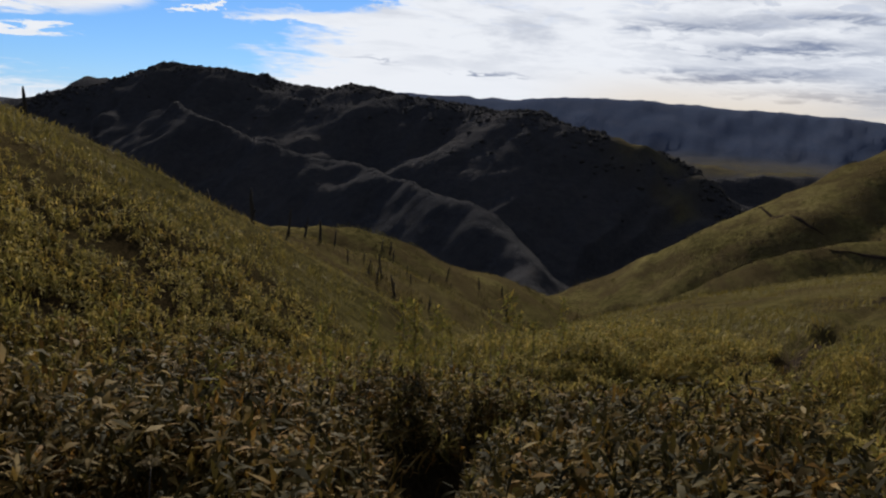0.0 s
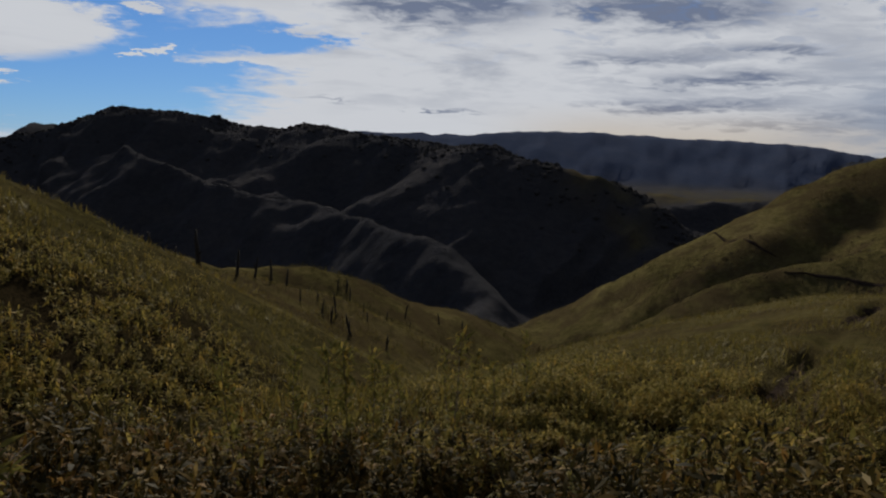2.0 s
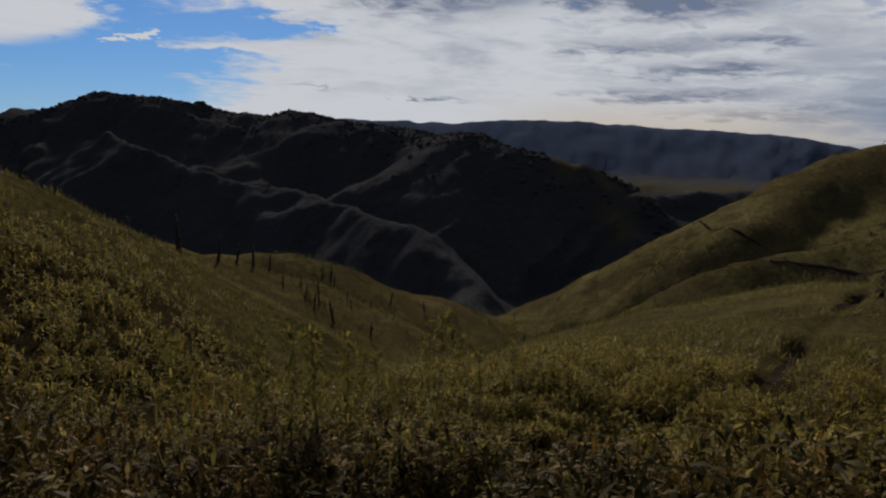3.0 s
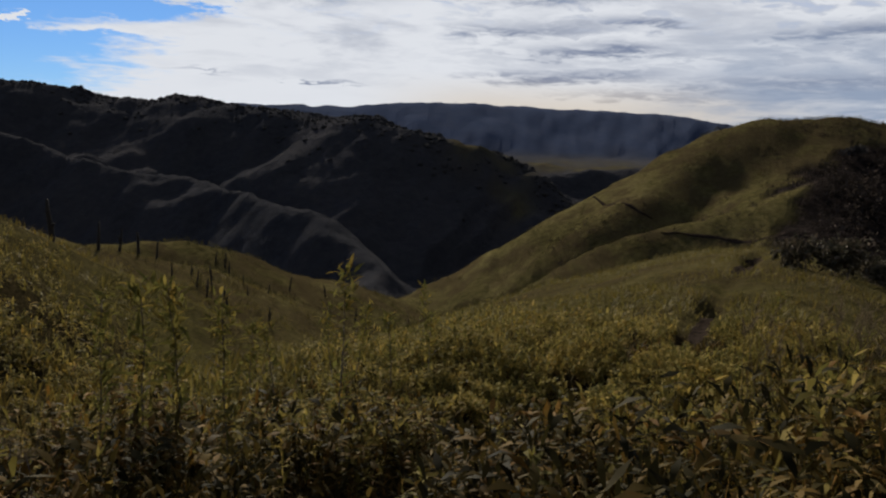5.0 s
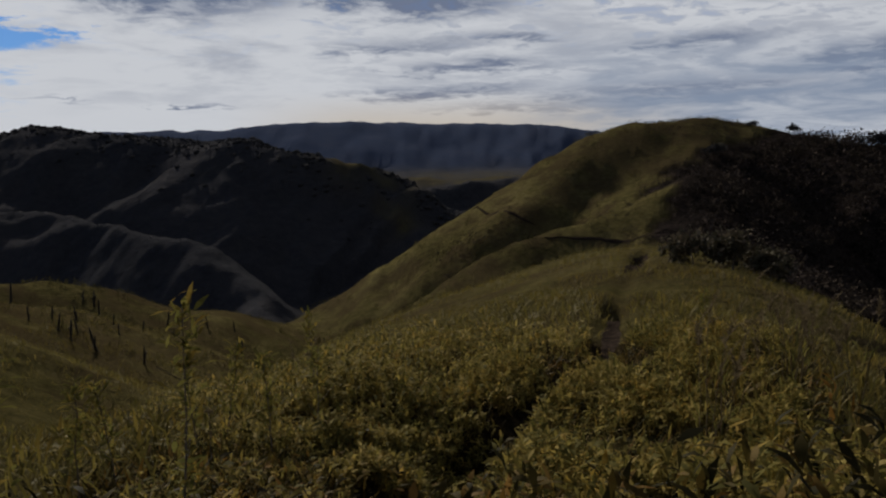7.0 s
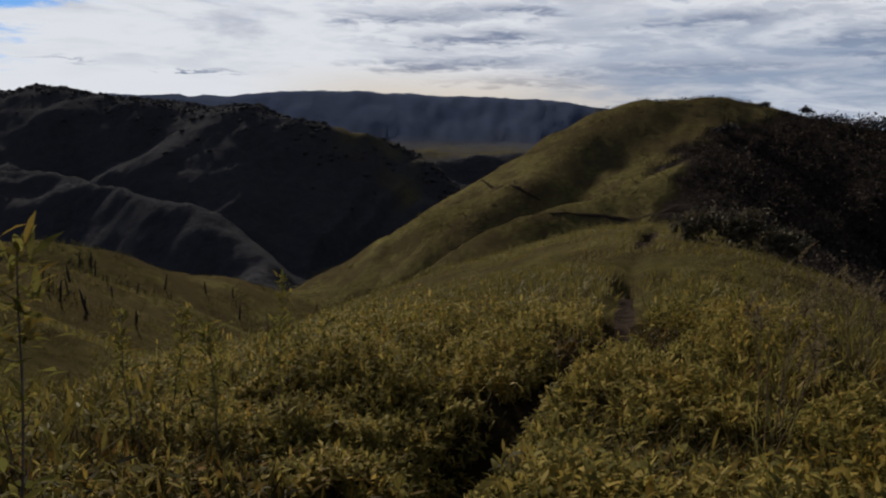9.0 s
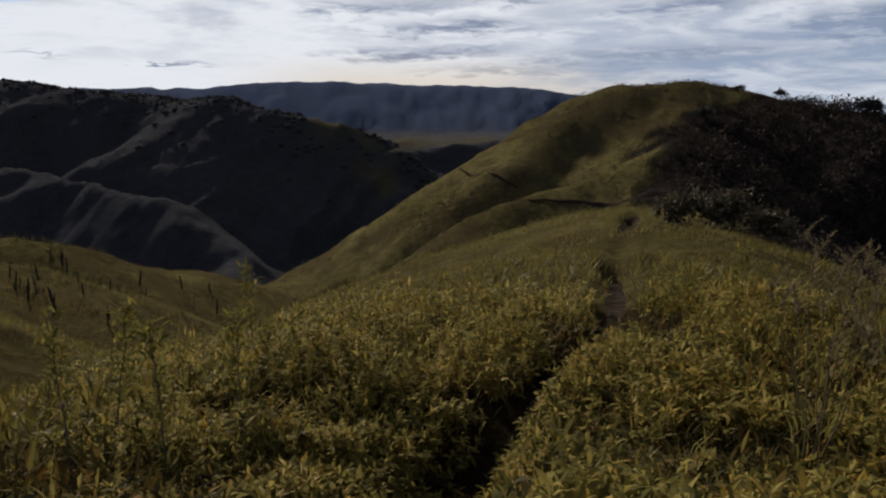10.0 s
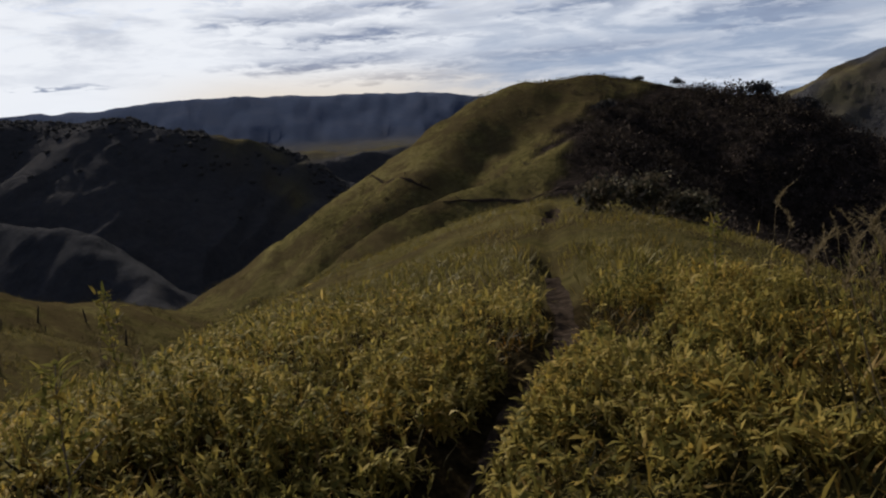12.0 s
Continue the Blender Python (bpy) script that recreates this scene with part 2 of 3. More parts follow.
# blue-grey of distant haze is mixed into these leaf colours
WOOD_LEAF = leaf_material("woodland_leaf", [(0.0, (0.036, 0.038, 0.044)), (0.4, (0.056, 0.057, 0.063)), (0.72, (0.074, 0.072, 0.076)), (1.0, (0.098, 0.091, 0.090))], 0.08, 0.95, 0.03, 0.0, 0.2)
CHAR = bark_material("charred_wood", (0.010, 0.009, 0.008), (0.045, 0.038, 0.032))
TWIG = bark_material("grey_twig", (0.06, 0.05, 0.045), (0.22, 0.19, 0.17))
STRAW = leaf_material("straw_plume", [(0.0, (0.10, 0.08, 0.04)), (0.5, (0.20, 0.16, 0.10)), (1.0, (0.33, 0.27, 0.18))], 0.35, 0.8, 0.25, 0.0)
WEED = leaf_material("weed_leaf", [(0.0, (0.10, 0.11, 0.03)), (0.5, (0.24, 0.22, 0.06)), (0.85, (0.36, 0.25, 0.06)), (1.0, (0.42, 0.33, 0.15))], 0.4, 0.8, 0.25, 0.0)


# ---- the lie of the land ----
def hash01(i, j, seed):
    n = (i * 374761393 + j * 668265263 + seed * 974634777).astype(np.uint64)
    n = (n ^ (n >> np.uint64(13))) * np.uint64(1274126177)
    n = n ^ (n >> np.uint64(16))
    return (n & np.uint64(0xFFFF)).astype(float) / 65535.0


def value_noise(x, y, seed):
    i, j = np.floor(x).astype(np.int64), np.floor(y).astype(np.int64)
    fx, fy = x - i, y - j
    fx, fy = fx * fx * (3 - 2 * fx), fy * fy * (3 - 2 * fy)
    i, j = i + 100000, j + 100000
    a, b, c, d = hash01(i, j, seed), hash01(i + 1, j, seed), hash01(i, j + 1, seed), hash01(i + 1, j + 1, seed)
    return (a + (b - a) * fx) * (1 - fy) + (c + (d - c) * fx) * fy - 0.5


def rough(x, y, size, octaves, seed, gain=0.5, ridged=False):
    out, amp, f = 0.0, 1.0, 1.0 / size
    for k in range(octaves):
        v = value_noise(x * f + 17.3 * k, y * f - 9.1 * k, seed + k)
        out = out + amp * ((0.5 - 2 * np.abs(v)) if ridged else v)
        amp, f = amp * gain, f * 2.03
    return out


def along(line, x, y):
    """Distance to a crest line seen from above, the side (right positive), the crest's height there and the way along it."""
    best = np.full(x.shape, 1e9)
    side, high, run = np.zeros(x.shape), np.zeros(x.shape), np.zeros(x.shape)
    total = 0.0
    for (x0, y0, z0), (x1, y1, z1) in zip(line, line[1:]):
        dx, dy = x1 - x0, y1 - y0
        n = math.hypot(dx, dy)
        s = np.clip(((x - x0) * dx + (y - y0) * dy) / n ** 2, 0, 1)
        ex, ey = x - x0 - s * dx, y - y0 - s * dy
        d = np.hypot(ex, ey)
        near = d < best
        best = np.where(near, d, best)
        side = np.where(near, np.sign(ex * dy - ey * dx), side)
        high = np.where(near, z0 + s * (z1 - z0), high)
        run = np.where(near, total + s * n, run)
        total += n
    return best, side, high, run


TRAIL = [(-0.5, -6.0, -0.7), (-0.15, 0.0, -1.62), (-0.1, 2.0, -2.05), (0.0, 4.2, -2.8), (0.05, 5.6, -3.15), (0.2, 6.9, -3.46), (0.9, 8.3, -3.8), (1.75, 9.5, -4.08), (2.4, 10.6, -4.3), (3.6, 12.3, -4.58),
         (4.6, 13.4, -4.74), (5.7, 14.4, -4.88), (6.7, 15.2, -5.0), (7.5, 16.0, -5.12), (8.7, 17.6, -5.35), (12.1, 22.5, -5.95), (18.0, 30.6, -6.8), (26.5, 41.7, -7.8), (31.0, 47.0, -8.4), (36.0, 53.0, -9.2)]
# where rain has scoured the trail out: place, depth, length
HOLLOWS = [(12.6, 23.2, 0.5, 1.4), (26.0, 41.0, 0.7, 3.0), (0.1, 6.2, 0.3, 1.8), (3.9, 12.7, 0.22, 1.8), (2.3, 10.5, 0.2, 1.5)]
SPINE = [(0, -40, 4.5), (0, -6, -0.9), (1, 3, -2.35), (4.5, 9.5, -3.8), (9.5, 16, -5.3), (17, 26, -6.7), (27, 39, -8.1), (38, 53.5, -9.3), (47, 66, -12.5), (60, 82, -15)]
HILL_SPINE = [(60, 82, -16), (80, 104, -13.5), (104, 132, -8), (124, 154, -1.8), (134.6, 166.5, 1.4)]
WOOD_EDGE = [(10, -60, 0), (13, 2, 0), (20, 18, 0), (27, 28, 0), (32, 38, 0), (40, 52, 0), (66, 92, 0), (92, 131, 0), (104, 141, 0), (124, 147, 0), (143, 151, 0), (165, 168, 0), (300, 300, 0)]
# crest line, fall to the left, fall to the right, rounding
RIDGES = [
    (SPINE, 0.34, 0.62, 10.0, 0),
    (HILL_SPINE, 0.5, 0.6, 8.0, 2.2),
    ([(-30, -40, 9.8), (-24, -5, 5.0), (-19.5, 20, 1.25), (-17.8, 31.3, -1.2), (-17.6, 41.4, -4.3), (-15.0, 54, -8.6), (-11.5, 65, -11.2), (-9.0, 72, -13.2)], 0.55, 0.42, 3.0, 0),
    ([(-40, 95, -9), (-22, 101, -15.5), (-12, 108, -16.6), (-5.5, 116.5, -19.3), (3.5, 128.5, -24.6), (14.5, 145.5, -31), (27.5, 168, -39)], 0.8, 0.45, 5.0, 1.2),
    ([(134.6, 166.5, 1.9), (125, 167.4, 3.6), (116.3, 168.1, 2.9), (109, 168.4, 2.2), (103, 168.4, 1.4), (76.3, 165.5, -11), (63, 166.3, -18), (50, 170, -27.5), (39.0, 178, -36), (33, 187, -43)], 0.42, 0.9, 7.0, 1.6),
    ([(112, 166, 1.5), (101.4, 163, -2.2), (84.6, 155, -9.4), (67.5, 147, -15.4), (59.5, 146.2, -20.2), (50.2, 147.5, -26.6), (41.5, 150.2, -34)], 0.6, 0.75, 4.0, 0),
    ([(92, 118, -8.5), (74.4, 111.9, -12.0), (66.6, 113.5, -14.6), (57.6, 114, -16), (47.1, 112.3, -19.2), (37.6, 111.7, -24.6)], 0.55, 0.6, 3.0, 1.0),
    ([(134.6, 166.5, 1.4), (141, 160.9, 1.3), (143, 152, 0.4), (146, 141, -0.9), (147, 127, -3.2), (147, 116, -6.5), (150, 100, -16)], 0.6, 0.55, 10.0, 1.5),
    ([(300, 520, -60), (420, 400, -28), (480, 373, -12.5), (509, 367.7, 2), (548, 344, 22), (640, 280, 62)], 0.4, 0.4, 30.0, 14.0),
    ([(-560, 740, -60), (-450, 820, -28), (-385, 855, 2), (-344, 866, 21), (-311, 868, 36), (-268, 861, 33.5), (-188, 851, 30.5), (-169, 845, 24), (-118, 824, 18), (-87, 807, 22.5), (-51, 780, 18), (5, 742, 15),
      (36, 711, 8.5), (77, 658, 5), (98, 635, -4), (140, 606, -16), (172, 588, -26), (194, 570, -35), (215, 545, -60)], 0.5, 0.60, 18.0, 20.0),
    ([(-800, 900, -30), (-567, 1000, -27), (-510, 1031, 3), (-470, 1050, 20), (-440, 1040, 20), (-400, 1010, 8)], 0.4, 0.4, 40.0, 10.0),
    ([(147, 600, -25), (156, 571, -49), (171, 535, -64), (178, 500, -74)], 0.7, 0.8, 6.0, 6.0),
    ([(-105, 775, -2), (-34, 701, -40), (2, 652, -47), (38, 601, -59), (66, 538, -73)], 0.8, 0.85, 7.0, 14.0),
    ([(-240, 690, -5), (-83, 556, -37), (-31, 501, -41), (18, 432, -45), (42, 380, -60), (52, 328, -72)], 0.95, 0.9, 6.0, 8.0),
    ([(190, 660, -40), (251, 678, -41), (323, 692, -34), (430, 680, -30)], 0.5, 0.6, 12.0, 8.0),
    ([(330, 1280, -52), (408, 1238, -49), (459, 1166, -54), (520, 1087, -49), (620, 1000, -50)], 0.25, 0.25, 40.0, 12.0),
    ([(-900, 2700, 60), (51, 2653, 72), (218, 2594, 68), (357, 2579, 88), (523, 2550, 91), (713, 2504, 93), (889, 2447, 84), (1188, 2316, 78), (1377, 2209, 48), (1600, 2060, 5), (2300, 1500, -40)], 0.35, 0.36, 40.0, 9.0),
]


MOUNTAIN = next(r for r in RIDGES if r[0][0] == (-560, 740, -60))


def hills(x, y):
    """The ground before feet wore the trail into it."""
    r = np.hypot(x, y)
    base = -96 + 33 * np.clip((y - 700) / 900, 0, 1)
    soft = np.clip(r * 0.011, 0.35, 6.0)
    # gullies run down the flanks of the large hills
    reach = 0.05 * np.minimum(r, 1000 - 0.1 * np.clip(r - 1000, 0, 1500))
    wx = x + reach * rough(x, y, 60.0, 3, 5)
    wy = y + reach * rough(x, y, 60.0, 3, 9)
    parts = [base]
    for line, left, right, bend, cut in RIDGES:
        far = line[len(line) // 2][1] > 250
        d, side, high, run = along(line, wx if far else x, wy if far else y)
        fall = np.where(side > 0, right, left)
        h = high - fall * (np.sqrt(d * d + bend * bend) - bend) * (1 if far else 1 + d / 90)
        if cut:
            size = 130.0 if far else 16.0
            h = h + np.clip(d / size, 0, 1.3) * cut * rough(run + 0.15 * size * value_noise(d / size, run / size, 77), d * 0.22, size, 3, 21, 0.42, ridged=True)
        parts.append(h)
    top = np.maximum.reduce(parts)
    acc = sum(np.exp(np.maximum((h - top) / soft, -50)) for h in parts)
    z = top + soft * np.log(acc)
    size = np.clip(r / 120, 0, 1)
    z = z + rough(x, y, 2.6, 3, 31) * 0.22 + rough(x, y, 13.0, 3, 35) * (0.3 + 0.9 * size) * np.clip(r / 12, 0, 1)
    wide = np.clip((r - 250) / 350, 0, 1)
    z = z + rough(x, y, 6.0, 3, 53, 0.6) * 0.55 * np.clip((r - 70) / 40, 0, 1) * (1 - wide)
    # furrows down the flank of the near hill
    flank = np.clip((r - 85) / 25, 0, 1) * np.clip((235 - r) / 20, 0, 1) * np.clip((x - 20) / 20, 0, 1)
    z = z + flank * 1.0 * rough(0.975 * y + 0.22 * x + 3 * value_noise(x / 14, y / 14, 87), x * 0.16, 9.0, 3, 85, 0.5, ridged=True)
    z = z + rough(x, y, 70.0, 4, 47, 0.6) * 3.5 * np.clip((r - 1500) / 400, 0, 1)
    trees = np.abs(value_noise(x / 14, y / 14, 57)) * 4.2 + np.abs(value_noise(x / 6.0, y / 6.0, 59)) * 3.2
    return z + rough(x, y, 90.0, 5, 41, 0.55) * 6.5 * wide * np.clip(1.6 - r / 2200, 0.95, 1) + trees * wide * np.clip((1250 - r) / 200, 0.6 * np.clip((r - 2200) / 200, 0.4, 1), 1.0)


def trail_points(gap):
    pts = []
    for p, q in zip(TRAIL, TRAIL[1:]):
        n = max(2, int(math.hypot(q[0] - p[0], q[1] - p[1]) / gap))
        pts += [[p[i] + (q[i] - p[i]) * k / n for i in range(3)] for k in range(n)]
    return np.array(pts)


def shade_hollow(x, y):
    """A hollow added beside the trail so that shade gathers there."""
    return np.exp(-((x - 3.9) ** 2 + (y - 12.9) ** 2) / 0.6)


def land(x, y):
    """Height of the ground, with the trail worn into it."""
    x, y = np.asarray(x, float), np.asarray(y, float)
    z = hills(x, y)
    d, _, high, run = along(TRAIL, x, y)
    z = z + np.interp(run, TRAIL_RUN, TRAIL_LIFT) * np.exp(-(d / 7.0) ** 2)
    z = z - (0.2 + 0.2 * np.clip((14.5 - y) / 3, 0, 1)) * np.exp(-(d / 0.33) ** 2)
    z = z - 0.2 * shade_hollow(x, y)
    for hx, hy, deep, wide in HOLLOWS:
        z = z - deep * np.exp(-(d / 0.5) ** 2 - ((x - hx) ** 2 + (y - hy) ** 2) / wide ** 2)
    return z


_p = trail_points(0.5)
TRAIL_RUN = along(TRAIL, _p[:, 0], _p[:, 1])[3]
TRAIL_LIFT = np.convolve(np.pad(_p[:, 2] + 0.2 - hills(_p[:, 0], _p[:, 1]), 3, mode="edge"), np.ones(7) / 7, "valid")


OPEN_GROUND = [([(147, 600, 0), (156, 571, 0), (171, 535, 0)], 16.0), ([(150, 612, 0), (172, 588, 0), (200, 572, 0)], 26.0), ([(330, 1280, 0), (459, 1166, 0), (620, 1000, 0)], 70.0),
               ([(480, 373, 0), (548, 344, 0), (640, 280, 0)], 55.0), ([(700, 1700, 0), (900, 1600, 0)], 250.0)]


def woodland(x, y):
    """Where trees and scrub grow rather than grass: 0 to 1."""
    x, y = np.asarray(x, float), np.asarray(y, float)
    d, side, _, _ = along(WOOD_EDGE, x, y)
    w = np.clip((d * side + 7 * rough(x, y, 9.0, 3, 61)) / 3.0 + 0.5, 0, 1)
    far = np.clip((y - 235 + 40 * rough(x, y, 60.0, 3, 63)) / 15, 0, 1)
    # open grass on the outer spurs and on the bare hill beyond
    for line, reach in OPEN_GROUND:
        far = far * (1 - 0.7 * np.exp(-(along(line, x, y)[0] / reach) ** 2) * np.clip(0.7 + 1.6 * rough(x, y, 30.0, 3, 65), 0, 1))
    return np.maximum(w * np.clip((330 - x) / 40, 0, 1), far)


def tall_growth(x, y):
    """Where the dwarf bamboo stands high: along the first stretch of the trail; past it the turf is short."""
    d, side, _, _ = along(TRAIL[:13], x, y)
    left = np.interp(y, [0, 6, 10, 14], [11.0, 11.0, 8.5, 6.0]) + 15.0 * np.clip((-x - 1) / 5, 0, 1)
    reach = np.where(side > 0, np.interp(y, [0, 4, 9, 13], [10.0, 8.5, 5.0, 4.0]), left)
    return np.clip((reach + 7 * rough(x, y, 4.0, 3, 67) - d) / np.interp(x, [-7, -2], [11.0, 3.5]), 0, 1)


def sheet(name, xs, ys, zs, mat):
    """A grid of quads from three arrays of one shape."""
    n, m = xs.shape
    co = np.stack([xs, ys, zs], -1).reshape(-1, 3)
    i = np.arange(n * m).reshape(n, m)
    quads = np.stack([i[:-1, :-1], i[1:, :-1], i[1:, 1:], i[:-1, 1:]], -1).reshape(-1, 4)
    me = mesh_of(name, co, quads)
    me.materials.append(mat)
    me.polygons.foreach_set("use_smooth", np.ones(len(quads), bool))
    return new(name, me)


def mesh_of(name, co, faces):
    me = bpy.data.meshes.new(name)
    k = faces.shape[1]
    me.vertices.add(len(co))
    me.vertices.foreach_set("co", np.ascontiguousarray(co, np.float32).ravel())
    me.loops.add(faces.size)
    me.loops.foreach_set("vertex_index", np.ascontiguousarray(faces, np.int32).ravel())
    me.polygons.add(len(faces))
    me.polygons.foreach_set("loop_start", np.arange(len(faces), dtype=np.int32) * k)
    me.update(calc_edges=True)
    me.validate()
    return me


def make_ground():
    az = np.radians(np.concatenate([np.arange(-180, -60, 6.0), np.arange(-60, -36, 0.7), np.arange(-36, 76, 0.27), np.arange(76, 100, 0.8), np.arange(100, 180.1, 5.0)]))
    az[-1] = az[0] + 2 * math.pi
    rr = np.concatenate([[0.02], np.geomspace(0.6, 250, 225), np.geomspace(253, 1050, 210), np.geomspace(1070, 4800, 60)])
    a, r = np.meshgrid(az, rr, indexing="xy")
    x, y = r * np.sin(a), r * np.cos(a)
    z = land(x, y)
    ob = sheet("ground", x, y, z, GROUND)
    for key, values in (("woodland", woodland(x, y)), ("hazy_range", np.clip((np.hypot(x, y) - 1500) / 300, 0, 1) * np.clip((z + 66) / 22, 0.15, 1)), ("litter", tall_growth(x, y)), ("brush", np.clip((300 - np.hypot(x, y)) / 40, 0, 1))):
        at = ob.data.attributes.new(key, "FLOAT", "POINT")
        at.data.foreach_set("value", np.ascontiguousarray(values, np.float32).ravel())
    tagged(ob, "rolling hill ground under matted olive and straw grass and dark scrub", "ground", kind="structure")


make_ground()


def path_strip(name, points, half, mat, label, category, lift=0.03):
    """A strip of bare soil laid along a way over the ground."""
    p = np.asarray(points)
    d = np.gradient(p, axis=0)
    d /= np.linalg.norm(d, axis=1)[:, None]
    s = np.linspace(-1, 1, 9)[None, :]
    wide = (half * np.interp(p[:, 1], [11, 14], [0.55, 1.0]) * (1 + 0.6 * rough(p[:, 0], p[:, 1], half * 6, 3, 71)))[:, None]
    ends = np.clip(np.minimum(np.arange(len(p)), np.arange(len(p))[::-1]) / 12, 0.15, 1)[:, None]
    x, y = p[:, :1] + d[:, 1:] * s * wide * ends, p[:, 1:] - d[:, :1] * s * wide * ends
    z = land(x, y) + lift - lift * np.abs(s) ** 4 + 0.008 * rough(x, y, 0.45, 3, 73)
    tagged(sheet(name, x, y, z, mat), label, category, kind="structure")


def make_trail():
    p = trail_points(0.1)[:, :2]
    path_strip("trail", p[(p[:, 1] > 13.4) & (p[:, 1] < 24)], 0.15, SOIL, "narrow worn footpath of dark trodden soil through the grass", "trail")
    path_strip("trail_gully", p[(p[:, 1] > 33) & (p[:, 1] < 45)], 0.4, SOIL, "scoured dark stretch of the footpath on the grassy rise", "trail")
    t = np.linspace(0, 1, 60)
    for line in HILL_TRACKS:
        way = np.stack([np.interp(t, np.linspace(0, 1, len(line)), [k[i] for k in line]) for i in (0, 1)], 1)
        path_strip("hill_track", way, 0.3, SOIL, "faint trodden track slanting across the grassy hill", "track", 0.17)


HILL_TRACKS = [[(68.8, 166), (68.9, 157), (69, 146), (70, 143), (72, 141)], [(59, 113), (62.6, 110.6), (65.5, 108.5), (68.5, 104.5), (70.5, 101), (73.3, 97.5)]]
make_trail()
# ---- what grows there ----
def leaf_mesh(root, head, rise, length, width, bend, segments):
    """Narrow leaves as bent, tapering strips: roots (n, 3), heading and rise in radians, metres, and how far the tip turns down."""
    n = len(root)
    flat = np.stack([np.sin(head), np.cos(head), np.zeros(n)], 1)
    across = np.stack([np.cos(head), -np.sin(head), np.zeros(n)], 1)
    up = np.array([0, 0, 1.0])
    at, rows = root.copy(), []
    tilt = rise.copy()
    widths = [0.35, 1.0, 0.0] if segments == 2 else [0.3, 1.0, 0.75, 0.0]
    for k, w in enumerate(widths):
        if w > 0:
            roll = 0.5 * np.sin(head * 7 + k)[:, None] * up
            side = (across + roll) * (width * w * 0.5)[:, None]
            rows += [at - side, at + side]
        else:
            rows += [at]
        at = at + (flat * np.cos(tilt)[:, None] + up * np.sin(tilt)[:, None]) * (length / segments)[:, None]
        tilt = tilt - bend / segments
    co = np.stack(rows, 1)
    m = co.shape[1]
    tri = []
    for k in range(segments - 1):
        tri += [(2 * k, 2 * k + 1, 2 * k + 3), (2 * k, 2 * k + 3, 2 * k + 2)]
    tri += [(m - 3, m - 2, m - 1)]
    tri = np.array(tri)[None] + (np.arange(n) * m)[:, None, None]
    return co.reshape(-1, 3), tri.reshape(-1, 3)


def joined(name, parts, mat):
    co, faces, base = [], [], 0
    for c, f in parts:
        co.append(c)
        faces.append(f + base)
        base += len(c)
    me = mesh_of(name, np.concatenate(co), np.concatenate(faces))
    me.materials.append(mat)
    return me


rng = np.random.default_rng(7)


def spots(count, r0, r1, a0, a1, power=2.0):
    """Places in a fan about the start of the trail, spread over its area, or closer together near by."""
    r = rng.uniform(r0 ** power, r1 ** power, count) ** (1 / power)
    a = np.radians(rng.uniform(a0, a1, count))
    return np.stack([r * np.sin(a), r * np.cos(a)], 1)


def off_trail(p, gap):
    d = along(TRAIL, p[:, 0], p[:, 1])[0]
    gap = np.select([p[:, 1] < 13.5, p[:, 1] < 24, (p[:, 1] > 33) & (p[:, 1] < 45)], [gap * 0.95, gap * 1.25, gap * 1.5], 0.05)
    return p[d > gap * (1 + 0.6 * rough(p[:, 0], p[:, 1], 0.7, 2, 81))]


def height_of_growth(x, y):
    bushy = 0.25 * np.exp(-((x - 0.0) ** 2 + (y - 9.4) ** 2) / 1.3)
    bushy = bushy - 0.4 * np.exp(-((x - 2.9) ** 2 + (y - 11.0) ** 2) / 1.6)
    d = along(TRAIL, x, y)[0]
    calm = np.interp(d, [3.0, 9.0], [1.0, 0.35])    # away from the trail the growth is low and even
    return np.interp(d, [3.0, 9.0], [0.66, 0.48]) + bushy + calm * (0.75 * rough(x, y, 1.1, 3, 91, 0.6) + 0.3 * rough(x, y, 6.0, 2, 95))


def bamboo_grass(name, places, leaves, size, tall, mat):
    """Leafy stems: each place bears a stem with broad pointed leaves set round its upper part."""
    n = len(places)
    x, y = places[:, 0], places[:, 1]
    z = land(x, y)
    high = np.clip(height_of_growth(x, y) * tall * rng.uniform(0.7, 1.25, n), 0.15, 1.25)
    high = high * (0.5 + 0.5 * tall_growth(x, y))
    high = np.where(rng.uniform(0, 1, n) < 0.05, high * 1.35, high)
    clump = rough(x, y, 0.8, 2, 83)
    trod = along(TRAIL, x, y)[0]
    high = np.minimum(high * (0.8 + 1.0 * (clump + 0.1)), np.minimum(0.5 + 0.24 * trod, 0.08 + 0.8 * trod)) * np.interp(y, [8.0, 13.0], [1.0, 0.68]) * (1 - 0.25 * shade_hollow(x, y))
    lean = rng.normal(0, 0.2, (n, 2))
    stem = leaf_mesh(np.stack([x, y, z], 1), np.arctan2(lean[:, 0], lean[:, 1]), np.full(n, 1.35), high * 1.02, np.full(n, 0.010) * size / 0.13, np.full(n, 0.25), 2)
    k = np.repeat(np.arange(n), leaves)
    f = rng.uniform(0.08, 1.0, len(k)) ** 0.8
    head = rng.uniform(0, 2 * math.pi, len(k))
    root = np.stack([x[k] + lean[k, 0] * high[k] * f, y[k] + lean[k, 1] * high[k] * f, z[k] + high[k] * f * 0.97], 1)
    length = size * rng.uniform(0.45, 1.55, len(k)) * (rng.uniform(0.8, 1.3, n) * np.interp(y, [7.0, 12.0], [1.45, 1.0]))[k]
    length = np.minimum(length, 0.15)
    blades = leaf_mesh(root, head, rng.normal(0.25, 0.65, len(k)), length, length * rng.uniform(0.17, 0.32, len(k)), rng.uniform(0.1, 1.6, len(k)), 2)
